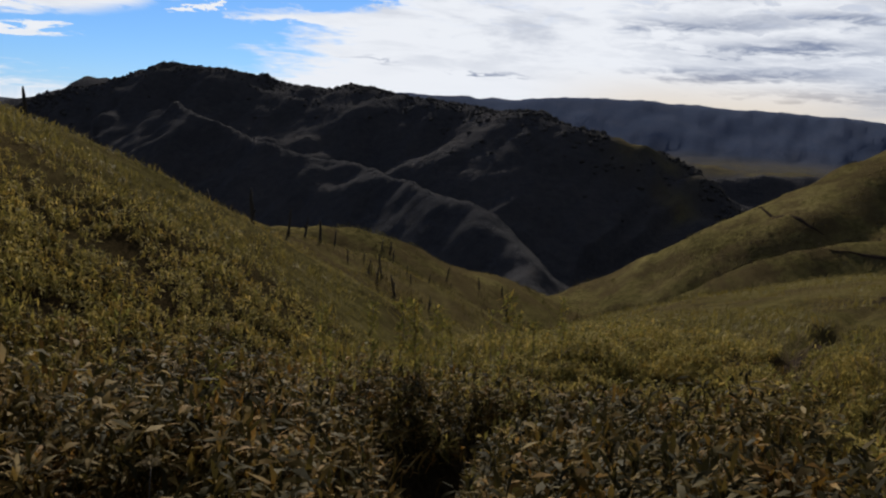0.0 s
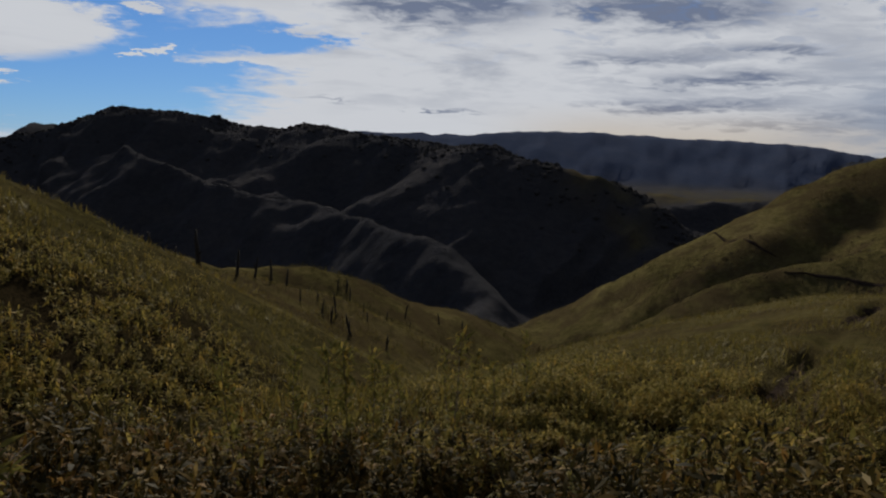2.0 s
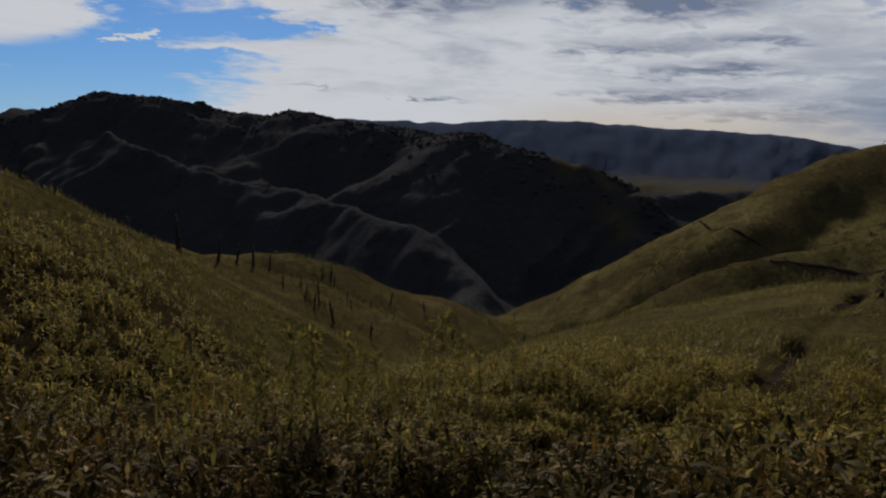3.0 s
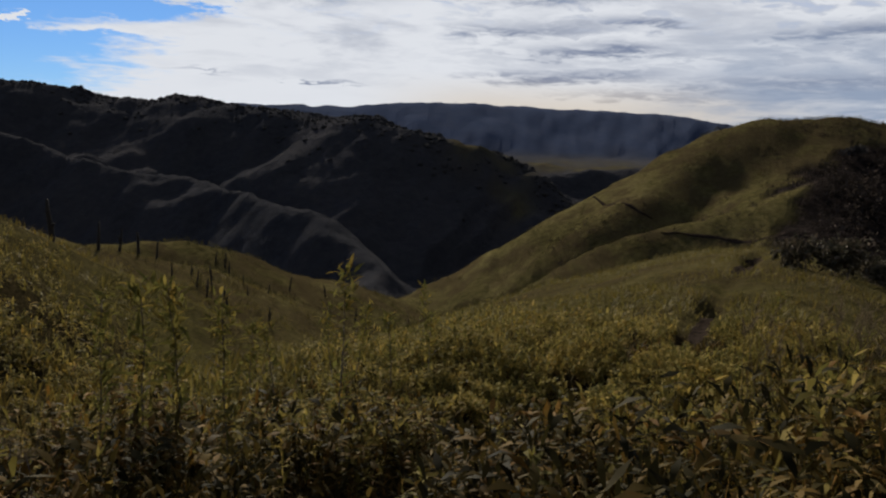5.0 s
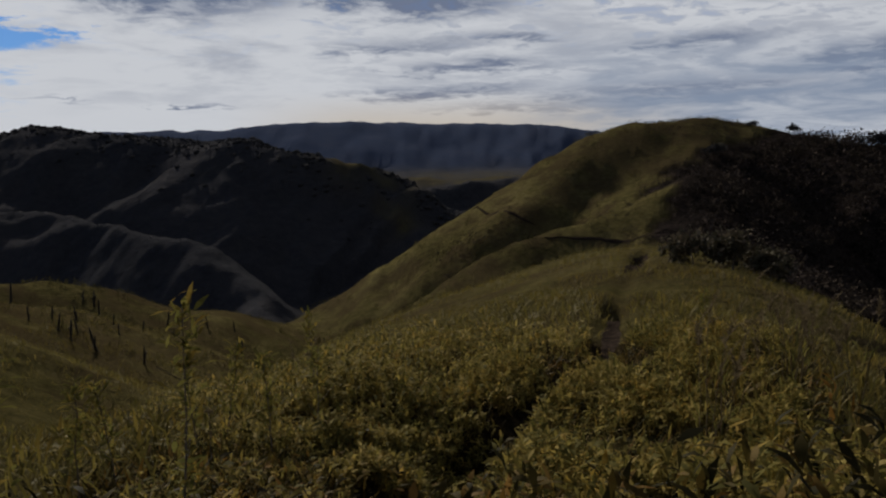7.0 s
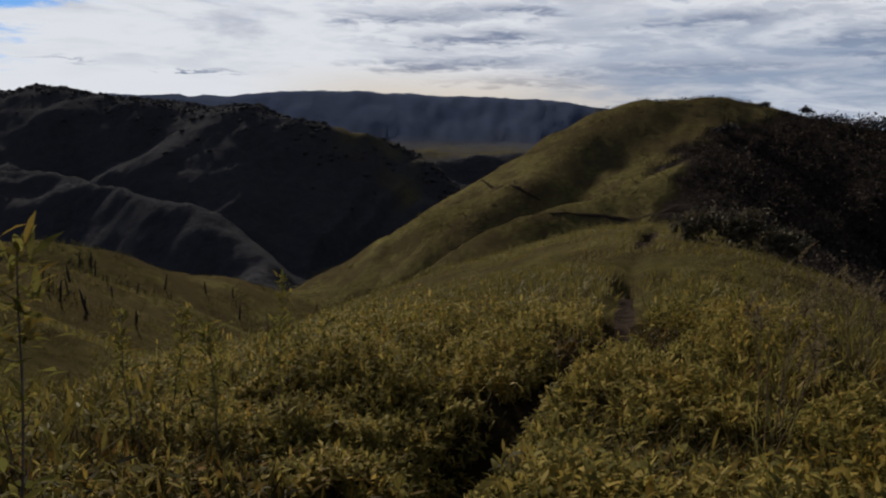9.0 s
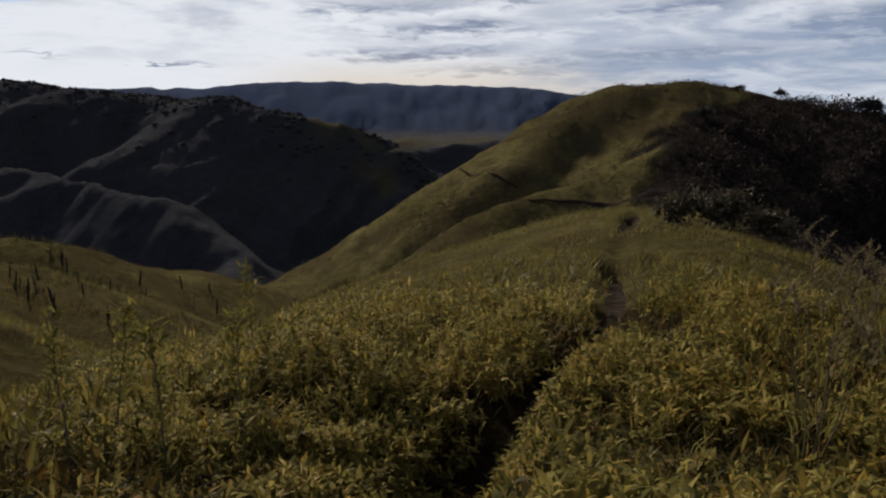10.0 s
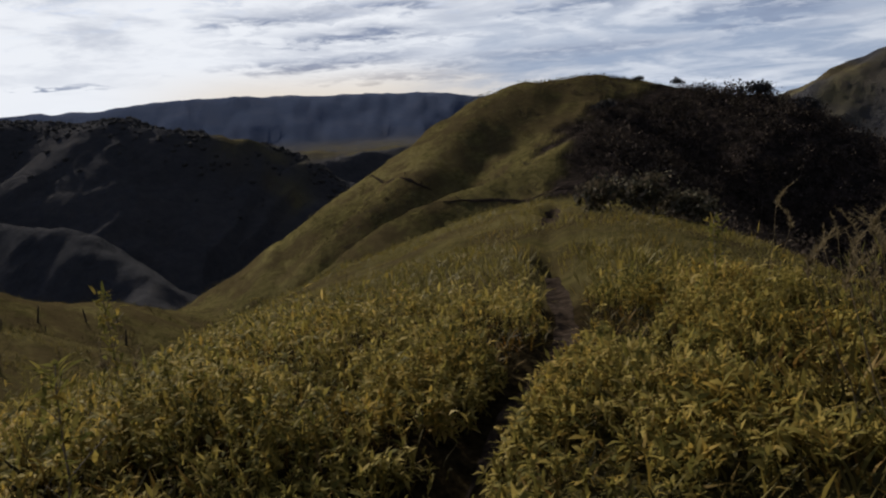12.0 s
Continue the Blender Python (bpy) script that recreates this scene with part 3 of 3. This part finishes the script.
    return new(name, joined(name, [stem, blades], mat))


def short_turf(name, places, blades, size, wide, mat):
    """Tufts of fine blades close to the ground."""
    n = len(places)
    k = np.repeat(np.arange(n), blades)
    m = len(k)
    x, y = places[k, 0] + rng.normal(0, size * 0.35, m), places[k, 1] + rng.normal(0, size * 0.35, m)
    length = size * rng.uniform(0.5, 1.3, m) * (0.8 + 1.3 * rough(x, y, 4.0, 3, 99))
    return new(name, joined(name, [leaf_mesh(np.stack([x, y, land(x, y) - 0.02], 1), rng.uniform(0, 6.28, m), rng.normal(0.95, 0.3, m), length, length * wide, rng.uniform(0.3, 1.5, m), 2)], mat))


def paler_leaves(p):
    """Where the paler yellow-green leaves stand: down the trail, right of it and well off it."""
    x, y = p[:, 0], p[:, 1]
    return (y - 9.0) + np.where(x > 2.0, 1.6, 0.8) * (x - 2.0) + 1.6 * np.clip(along(TRAIL, x, y)[0] - 4.0, 0, 8) + 5 * rough(x, y, 2.5, 3, 97) > rng.normal(0, 1.2, len(p))


def make_grass():
    # by the trail
    n = 18500
    u = rng.uniform(-3.0, 16.5, n)
    p = np.stack([np.interp(u, [q[1] for q in TRAIL], [q[0] for q in TRAIL]) + rng.uniform(-4.0, 4.0, n), u], 1)
    p = p[rough(p[:, 0], p[:, 1], 0.8, 2, 83) > rng.uniform(-0.22, 0.06, len(p))]
    p = off_trail(p, 0.2)
    # thicker growth hangs over the hollow beside the trail
    more = np.array([3.2, 12.9]) + rng.normal(0, 0.8, (1000, 2))
    p = np.concatenate([p, more[along(TRAIL, more[:, 0], more[:, 1])[0] > 0.17]])
    late = paler_leaves(p)
    tagged(bamboo_grass("trailside_grass", p[~late], 20, 0.076, 1.0, GRASS), "dense dwarf bamboo grass with browned and olive leaves beside the trail", "grass", kind="stuff")
    tagged(bamboo_grass("yellow_trailside_grass", p[late], 22, 0.074, 1.0, PALE_GRASS), "dense dwarf bamboo grass with yellow-green and straw leaves", "grass", kind="stuff")
    n = 9000
    u = rng.uniform(0.0, 18.0, n)
    p = np.stack([np.interp(u, [q[1] for q in TRAIL], [q[0] for q in TRAIL]) + rng.uniform(-4.5, 4.5, n), u], 1)
    p = p[along(TRAIL, p[:, 0], p[:, 1])[0] > 0.35]
    tagged(short_turf("trailside_turf", p, 5, 0.26, 0.09, GRASS), "low matted grass between the taller bamboo leaves", "grass", kind="stuff")
    p = off_trail(spots(75000, 4.0, 34, -50, 72, 1.3), 0.25)
    p = p[(np.abs(p[:, 0] - np.interp(p[:, 1], [q[1] for q in TRAIL], [q[0] for q in TRAIL])) > 3.4) | (p[:, 1] > 16.5)]
    p = p[(tall_growth(p[:, 0], p[:, 1]) > rng.uniform(0.1, 0.9, len(p))) & (rough(p[:, 0], p[:, 1], 0.8, 2, 83) > rng.uniform(-0.3, 0.0, len(p))) & (np.hypot(p[:, 0], p[:, 1]) < rng.uniform(14, 38, len(p)))][:34000]
    late = paler_leaves(p)
    tagged(bamboo_grass("slope_grass", p[~late], 10, 0.115, 1.0, GRASS), "knee-high browned and olive bamboo grass covering the slope", "grass", kind="stuff")
    tagged(bamboo_grass("yellow_slope_grass", p[late], 10, 0.115, 1.0, PALE_GRASS), "knee-high yellow-green bamboo grass covering the slope", "grass", kind="stuff")
    p = off_trail(spots(70000, 8, 75, -42, 62, 1.15), 0.28)
    p = p[(woodland(p[:, 0], p[:, 1]) < 0.4) & (tall_growth(p[:, 0], p[:, 1]) < 0.7)][:30000]
    ob = short_turf("hillside_grass", p, 3, 0.34, 0.075, FAR_GRASS)
    tagged(ob, "short olive hillside grass rippling down the slope", "grass", kind="stuff")
    p = spots(60000, 60, 235, -24, 48, 1.4)
    p = p[woodland(p[:, 0], p[:, 1]) < 0.4][:24000]
    ob = short_turf("distant_grass", p, 3, 0.6, 0.12, HILL_GRASS)
    tagged(ob, "rough olive grass on the far hill and knoll", "grass", kind="stuff")


make_grass()


def crowns(places, z, radius, cards, card):
    """Tree crowns of many small leaf clumps, uneven in outline."""
    n = len(places)
    k = np.repeat(np.arange(n), cards)
    m = len(k)
    v = rng.normal(0, 1, (m, 3))
    v /= np.linalg.norm(v, axis=1)[:, None]
    v *= (rng.uniform(0.45, 1.05, m))[:, None]
    lump = 1 + 0.35 * np.sin(v[:, 0] * 5 + k * 1.7) * np.sin(v[:, 1] * 5 + k)
    c = np.stack([places[k, 0] + v[:, 0] * radius[k] * lump, places[k, 1] + v[:, 1] * radius[k] * lump, z[k] + radius[k] * 0.75 + v[:, 2] * radius[k] * 0.85 * lump], 1)
    size = card[k] * rng.uniform(0.6, 1.4, m)
    q = rng.normal(0, 1, (m, 4, 3)) * size[:, None, None] * 0.55
    tri = np.array([(0, 1, 2), (0, 2, 3)])[None] + (np.arange(m) * 4)[:, None, None]
    return (c[:, None, :] + q).reshape(-1, 3), tri.reshape(-1, 3)


def twenty_faces():
    """Unit corners and triangles of a twenty-faced solid."""
    g = (1 + 5 ** 0.5) / 2
    v = np.array([(-1, g, 0), (1, g, 0), (-1, -g, 0), (1, -g, 0), (0, -1, g), (0, 1, g), (0, -1, -g), (0, 1, -g), (g, 0, -1), (g, 0, 1), (-g, 0, -1), (-g, 0, 1)], float)
    f = np.array([(a, b, c) for a, b, c in itertools.combinations(range(12), 3) if max(np.linalg.norm(v[a] - v[b]), np.linalg.norm(v[b] - v[c]), np.linalg.norm(v[a] - v[c])) < 2.1])
    v = v / np.linalg.norm(v, axis=1)[:, None]
    out = np.einsum("ij,ij->i", np.cross(v[f[:, 1]] - v[f[:, 0]], v[f[:, 2]] - v[f[:, 0]]), v[f].mean(1)) < 0
    f[out] = f[out][:, ::-1]
    return v, f


def thickets(places, z, radius):
    """The dense inner mass of crowns and bushes, lumpy and each of its own shape."""
    v, f = twenty_faces()
    n = len(places)
    turn = rng.uniform(0, 6.28, n)
    x = v[None, :, 0] * np.cos(turn)[:, None] - v[None, :, 1] * np.sin(turn)[:, None]
    y = v[None, :, 0] * np.sin(turn)[:, None] + v[None, :, 1] * np.cos(turn)[:, None]
    r = radius[:, None] * rng.uniform(0.62, 1.18, (n, len(v)))
    co = np.stack([places[:, :1] + x * r * rng.uniform(0.8, 1.25, (n, 1)), places[:, 1:] + y * r, z[:, None] + radius[:, None] * 0.6 + v[None, :, 2] * r * rng.uniform(0.65, 1.0, (n, 1))], -1)
    return co.reshape(-1, 3), (f[None] + (np.arange(n) * len(v))[:, None, None]).reshape(-1, 3)


def soft_mesh(ob):
    """Smooth shading over the lumps."""
    ob.data.polygons.foreach_set("use_smooth", np.ones(len(ob.data.polygons), bool))
    return ob


def make_woods():
    # scrub wood on the shaded side of the near hill
    p = spots(11000, 70, 230, 30, 74)
    p = p[woodland(p[:, 0], p[:, 1]) > 0.2][:3400]
    r = rng.uniform(0.5, 1.35, len(p)) * np.clip(0.6 + along(WOOD_EDGE, p[:, 0], p[:, 1])[0] / 9, 0.6, 2.0)
    q = spots(1500, 22, 72, 30, 80)
    q = q[woodland(q[:, 0], q[:, 1]) > 0.5][:700]
    w = rng.uniform(0.4, 1.0, len(q))
    me = joined("hillside_scrub", [crowns(p, land(p[:, 0], p[:, 1]) - 0.7, r, 70, np.minimum(r * 0.17, 0.27)),
                                    crowns(q, land(q[:, 0], q[:, 1]) - 0.2, w, 80, w * 0.13)], SCRUB_LEAF)
    tagged(new("hillside_scrub", me), "dark tangled scrub wood on the shaded hillside", "scrub", kind="stuff")
    # brown bushes straying from the wood over the grassy face
    p = spots(14000, 75, 215, 20, 46)
    d, side, _, _ = along(WOOD_EDGE, p[:, 0], p[:, 1])
    p = p[(woodland(p[:, 0], p[:, 1]) < 0.4) & (side < 0) & (np.exp(-d / 34) * (0.5 + 1.8 * rough(p[:, 0], p[:, 1], 12.0, 3, 89)) > rng.uniform(0.08, 0.7, len(p)))][:2200]
    r = rng.uniform(0.25, 0.7, len(p))
    me = joined("hill_bushes", [crowns(p, land(p[:, 0], p[:, 1]) - 0.35, r, 20, r * 0.2)], SCRUB_LEAF)
    tagged(new("hill_bushes", me), "scattered low brown bushes on the grassy hill", "bushes", kind="stuff")
    # woods of the large hill across the valley, thickest along its crest
    p = spots(50000, 330, 1150, -36, 26)
    d = along(MOUNTAIN[0], p[:, 0], p[:, 1])[0]
    p = p[(d < rng.exponential(16, len(d)) + 4) & (woodland(p[:, 0], p[:, 1]) > 0.75)][:2600]
    r = rng.uniform(1.0, 2.9, len(p))
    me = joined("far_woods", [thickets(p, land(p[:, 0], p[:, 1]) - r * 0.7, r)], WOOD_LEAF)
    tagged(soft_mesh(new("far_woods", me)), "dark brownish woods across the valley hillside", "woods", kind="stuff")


make_woods()
# ---- single things that stand out ----
def part(name, geo, mat, parent, label=""):
    co, faces = geo
    me = mesh_of(name, np.asarray(co, float), np.asarray(faces))
    me.materials.append(mat)
    ob = new(name, me)
    ob.parent = parent
    if label:
        tagged(ob, label)
    return ob


def rod(points, radii, sides=6):
    """A crooked, tapering rod through points, as triangles."""
    pts, co, tri = [Vector(p) for p in points], [], []
    for k, (p, r) in enumerate(zip(pts, radii)):
        way = (pts[min(k + 1, len(pts) - 1)] - pts[max(k - 1, 0)]).normalized()
        a = way.orthogonal().normalized()
        b = way.cross(a)
        co += [tuple(p + (a * math.cos(q) + b * math.sin(q)) * r) for q in [2 * math.pi * i / sides for i in range(sides)]]
    for k in range(len(pts) - 1):
        for i in range(sides):
            a, b = k * sides + i, k * sides + (i + 1) % sides
            tri += [(a, b, b + sides), (a, b + sides, a + sides)]
    top = len(co)
    co.append(tuple(pts[-1]))
    tri += [(top - sides + i, top - sides + (i + 1) % sides, top) for i in range(sides)]
    return np.array(co), np.array(tri)


def merge(geos):
    co, tri, base = [], [], 0
    for c, f in geos:
        co.append(np.asarray(c))
        tri.append(np.asarray(f) + base)
        base += len(c)
    return np.concatenate(co), np.concatenate(tri)


def wobble(n, start, way, spread):
    """A crooked line of n steps."""
    p, out = Vector(start), []
    step_by = Vector(way) / n
    for k in range(n + 1):
        out.append(tuple(p))
        p = p + step_by + Vector(rng.normal(0, spread, 3))
    return out


def dead_stalk(name, forked):
    """A charred stem one metre high, some with a broken fork."""
    root = new(name)
    lean = rng.normal(0, 0.09, 2)
    line = wobble(6, (0, 0, -0.1), (lean[0], lean[1], 1.1), 0.012)
    part("stem", rod(line, [0.08, 0.076, 0.07, 0.066, 0.06, 0.05, 0.03], 7), CHAR, root)
    part("stub", rod(wobble(3, line[3], (0.11, 0.04, 0.10), 0.008), [0.04, 0.034, 0.028, 0.016], 5), CHAR, root)
    if forked:
        part("fork", rod(wobble(4, line[2], (-0.16, 0.06, 0.42), 0.012), [0.055, 0.05, 0.042, 0.034, 0.02], 6), CHAR, root)
    return root


# place and height
STALKS = [(-17.6, 33, 1.1), (-16.9, 45, 1.2), (-15.6, 50.5, 1.0), (-15.3, 52, 1.4), (-14.6, 54.5, 1.1), (-13.6, 57, 2.2), (-11.6, 60, 1.3), (-10.8, 63, 1.1), (-9.6, 64, 1.3), (-9.0, 68, 1.0), (-6.9, 60.8, 1.1),
          (-5.9, 64, 1.0), (-5.1, 59.7, 1.2), (-4.3, 58, 1.4), (-4.1, 61, 1.1), (-4.8, 69.2, 1.4), (-7.1, 102.1, 1.7), (-5.9, 102, 2.0), (-5.3, 99.9, 2.0), (-2.8, 58, 1.7), (-2.4, 71.3, 0.9), (-1.9, 68.4, 1.0),
          (-0.3, 72.9, 1.0), (-0.1, 59.5, 1.3), (2, 104.2, 1.9), (2.6, 101.4, 0.9), (7.3, 114.2, 1.9), (11.2, 118.3, 1.8), (11, 108, 2.2)]


def ground_at(x, y):
    return float(land(np.array([x]), np.array([y]))[0])


def make_stalks():
    kinds = [dead_stalk("dead_stalk", k % 2 == 1) for k in range(6)]
    for k, ob in enumerate(kinds):
        tagged(ob, "charred forked dead stem standing in the grassy slope" if k % 2 else "charred bare dead stem standing in the grassy slope", "dead stem", "dead stems on the slope")
    for k, (x, y, h) in enumerate(STALKS):
        h = h * 1.75 if x < -8.5 else h * 1.1
        m = pose(x, y, ground_at(x, y), rng.normal(0, 4), rng.normal(0, 4), rng.uniform(0, 360)) @ Matrix.Diagonal((h * 0.72, h * 0.72, h * 0.85, 1))
        if k < len(kinds):
            kinds[k].matrix_basis = m
        else:
            c = copy_thing(kinds[k % len(kinds)], pose(0, 0, 0))
            c.matrix_basis = m


make_stalks()


def weed(name, high, leaves, bushy):
    """A tall leafy weed: a stem, side twigs and narrow leaves, thicker towards the tip."""
    root = new(name)
    line = wobble(8, (0, 0, -0.05), (rng.normal(0, 0.1), rng.normal(0, 0.1), high), 0.012)
    part("stem", rod(line, np.linspace(0.009, 0.003, 9), 5), TWIG, root, "thin brown stem")
    n = leaves
    f = np.sqrt(rng.uniform(0.12, 1.0, n))
    base = np.array([np.interp(f, np.linspace(0, 1, 9), [p[i] for p in line]) for i in range(3)]).T
    base[:, :2] += rng.normal(0, bushy, (n, 2)) * (0.4 + 0.6 * f)[:, None]
    size = rng.uniform(0.07, 0.15, n)
    part("foliage", leaf_mesh(base, rng.uniform(0, 6.28, n), rng.normal(0.6, 0.4, n), size, size * rng.uniform(0.16, 0.26, n), rng.uniform(0.2, 1.2, n), 3), WEED, root, "yellow-green narrow leaves")
    for k in range(5):
        at = line[3 + k]
        part("twig", rod(wobble(3, at, (rng.normal(0, 0.1), rng.normal(0, 0.1), 0.12), 0.006), [0.004, 0.003, 0.002, 0.0015], 4), TWIG, root)
    return root


def plume_grass(name, high, stems):
    """A tuft of tall reed grass with feathery seed plumes."""
    root = new(name)
    for k in range(stems):
        a, out = rng.uniform(0, 6.28), rng.uniform(0.05, 0.3)
        h = high * rng.uniform(0.65, 1.0)
        tip = (math.sin(a) * out * 1.4, math.cos(a) * out * 1.4, h)
        line = wobble(6, (math.sin(a) * 0.05, math.cos(a) * 0.05, -0.05), tip, 0.012)
        stem = part("stem", rod(line, np.linspace(0.006, 0.003, 7), 5), STRAW, root)
        n = 120
        f = rng.uniform(0.0, 1.0, n)
        bend = rng.normal(0, 0.08, 2)
        axis = np.array(line[-1])[None] + np.stack([bend[0] * f * f * 2, bend[1] * f * f * 2, 0.30 * f - 0.08], 1)
        size = rng.uniform(0.04, 0.085, n) * (1.15 - f * 0.7)
        part("plume", leaf_mesh(axis, rng.uniform(0, 6.28, n), rng.normal(0.9, 0.25, n), size, size * 0.16, rng.uniform(0.2, 1.0, n), 2), STRAW, stem, "pale feathery seed plume")
    n = 6 * stems
    a, h = rng.uniform(0, 6.28, n), rng.uniform(0.0, 0.7, n) * high
    base = np.stack([np.sin(a) * 0.14 * (0.3 + h), np.cos(a) * 0.14 * (0.3 + h), h], 1)
    size = rng.uniform(0.14, 0.28, n)
    part("blades", leaf_mesh(base, a + rng.normal(0, 0.6, n), rng.normal(1.15, 0.2, n), size, size * 0.05, rng.uniform(0.4, 1.6, n), 3), WEED, root, "long straw-green blades")
    return root


def white_flower(name):
    root = new(name)
    line = wobble(4, (0, 0, -0.05), (0.03, 0.02, 0.72), 0.01)
    part("stem", rod(line, [0.005, 0.004, 0.004, 0.003, 0.003], 5), TWIG, root)
    n = 90
    v = rng.normal(0, 1, (n, 3))
    v /= np.linalg.norm(v, axis=1)[:, None]
    base = np.array(line[-1])[None] + v * np.array([0.05, 0.05, 0.022]) * rng.uniform(0.5, 1, (n, 1))
    part("flower_head", leaf_mesh(base, rng.uniform(0, 6.28, n), rng.normal(0.7, 0.5, n), np.full(n, 0.02), np.full(n, 0.012), np.full(n, 0.5), 2), STRAW, root, "flat pale dried flower head")
    return root


def tree(name, high, wide, mat, cards=420, twiggy=False):
    """A small hill tree: tapered trunk, limbs, and a crown of many small leaf clumps."""
    root = new(name)
    part("trunk", rod(wobble(5, (0, 0, -0.3), (0.1, 0.1, high * 0.7), 0.05 * high / 4), np.linspace(0.045, 0.018, 6) * high * 0.6, 7), TWIG if twiggy else CHAR, root)
    for k in range(7):
        a = k * 0.9 + rng.uniform(0, 0.5)
        z = high * rng.uniform(0.25, 0.55)
        part("limb", rod(wobble(4, (0, 0, z), (math.sin(a) * wide * 0.75, math.cos(a) * wide * 0.75, high * 0.38), 0.04 * high / 4), np.linspace(0.018, 0.005, 5) * high * 0.6, 5), TWIG if twiggy else CHAR, root)
    lobes = 9
    p = np.stack([rng.normal(0, wide * 0.45, lobes), rng.normal(0, wide * 0.45, lobes)], 1)
    r = rng.uniform(0.35, 0.6, lobes) * wide
    zz = high * (0.72 - 0.35 * np.hypot(p[:, 0], p[:, 1]) / wide) - r * 0.6
    part("crown", crowns(p, zz, r, cards // lobes, np.full(lobes, wide * 0.11)), mat, root)
    return root


def make_plants():
    for x, y, h, n in [(1.02, 10.0, 1.82, 110), (-0.1, 9.2, 1.75, 190), (0.15, 9.7, 1.55, 170), (-0.35, 8.9, 1.7, 170), (-0.75, 9.6, 1.6, 150), (-1.1, 8.7, 1.5, 150), (-2.7, 6.2, 1.5, 60), (0.2, 12.6, 1.2, 120), (1.5, 14.2, 1.3, 130), (3.0, 16.5, 1.3, 100), (-1.6, 5.0, 1.1, 80),
                       (8.6, 15.0, 1.1, 110), (2.4, 13.6, 1.2, 110), (1.9, 13.1, 1.15, 120), (1.2, 14.0, 1.25, 120), (0.5, 13.0, 1.15, 110)]:
        ob = weed("tall_weed", h, n, 0.045)
        ob.matrix_basis = pose(x, y, ground_at(x, y), 0, 0, rng.uniform(0, 360))
        tagged(ob, "tall leafy yellow-green weed rising above the grass", "weed", "weeds above the grass")
    for x, y, h, n in [(8.0, 12.6, 1.2, 7), (8.5, 13.0, 1.1, 6), (7.7, 12.2, 1.05, 5), (8.9, 13.5, 1.05, 5), (7.8, 11.5, 1.15, 6), (5.35, 10.95, 1.35, 4), (5.75, 11.2, 1.2, 4), (6.3, 11.7, 1.05, 3), (9.8, 14.2, 1.0, 3), (9.5, 15.0, 1.25, 2), (3.4, 18.0, 0.9, 2)]:
        ob = plume_grass("plume_grass", h, n)
        ob.matrix_basis = pose(x, y, ground_at(x, y), 0, 0, rng.uniform(0, 360))
        tagged(ob, "tuft of tall straw reed grass with pale seed plumes", "reed grass", "reed tufts beside the trail")
    for x, y in [(-0.65, 7.9), (-0.35, 8.3), (-1.0, 8.6), (-1.3, 3.4), (2.9, 16.2), (1.3, 13.0)]:
        ob = white_flower("dried_flower")
        ob.matrix_basis = pose(x, y, ground_at(x, y), 0, 0, rng.uniform(0, 360))
        tagged(ob, "pale dried flower head on a thin stem among leaves", "flower", "dried flowers")
    for x, y, h, w, label, m, twiggy in [
            (25.8, 33.6, 2.0, 1.4, "low dark shrub with bare grey twigs at the slope edge", SHRUB_LEAF, True),
            (24.6, 34.8, 1.7, 1.3, "low tangled shrub with bare grey twigs at the slope edge", SHRUB_LEAF, True),
            (26.6, 32.0, 1.3, 1.2, "low spreading shrub with bare grey twigs at the slope edge", SHRUB_LEAF, True),
            (28.0, 34.6, 1.5, 1.2, "low dark shrub with bare grey twigs at the slope edge", SHRUB_LEAF, True),
            (140.0, 156.5, 1.5, 1.2, "small round dark tree on the grassy hilltop", WOOD_LEAF, False), (143.5, 147.0, 3.0, 1.6, "small round dark tree on the hill crest", WOOD_LEAF, False),
            (146.5, 127.0, 4.0, 3.2, "broad dark tree on the wooded hill crest", WOOD_LEAF, False), (151.0, 118.0, 3.6, 2.8, "dark tree on the wooded hill crest", WOOD_LEAF, False),
            (116.0, 140.0, 3.0, 2.2, "dense dark tree at the edge of the grass", WOOD_LEAF, False)]:
        ob = tree("shrub" if h < 3 else "tree", h, w, m, 900, twiggy)
        ob.matrix_basis = pose(x, y, ground_at(x, y), 0, 0, rng.uniform(0, 360))
        tagged(ob, label, "shrub" if h < 3 else "tree", "trees and shrubs on the hill")


SHRUB_LEAF = leaf_material("shrub_leaf", [(0.0, (0.03, 0.032, 0.02)), (0.5, (0.10, 0.09, 0.062)), (0.8, (0.15, 0.12, 0.09)), (1.0, (0.26, 0.23, 0.19))], 0.2, 0.7, 0.3)
make_plants()
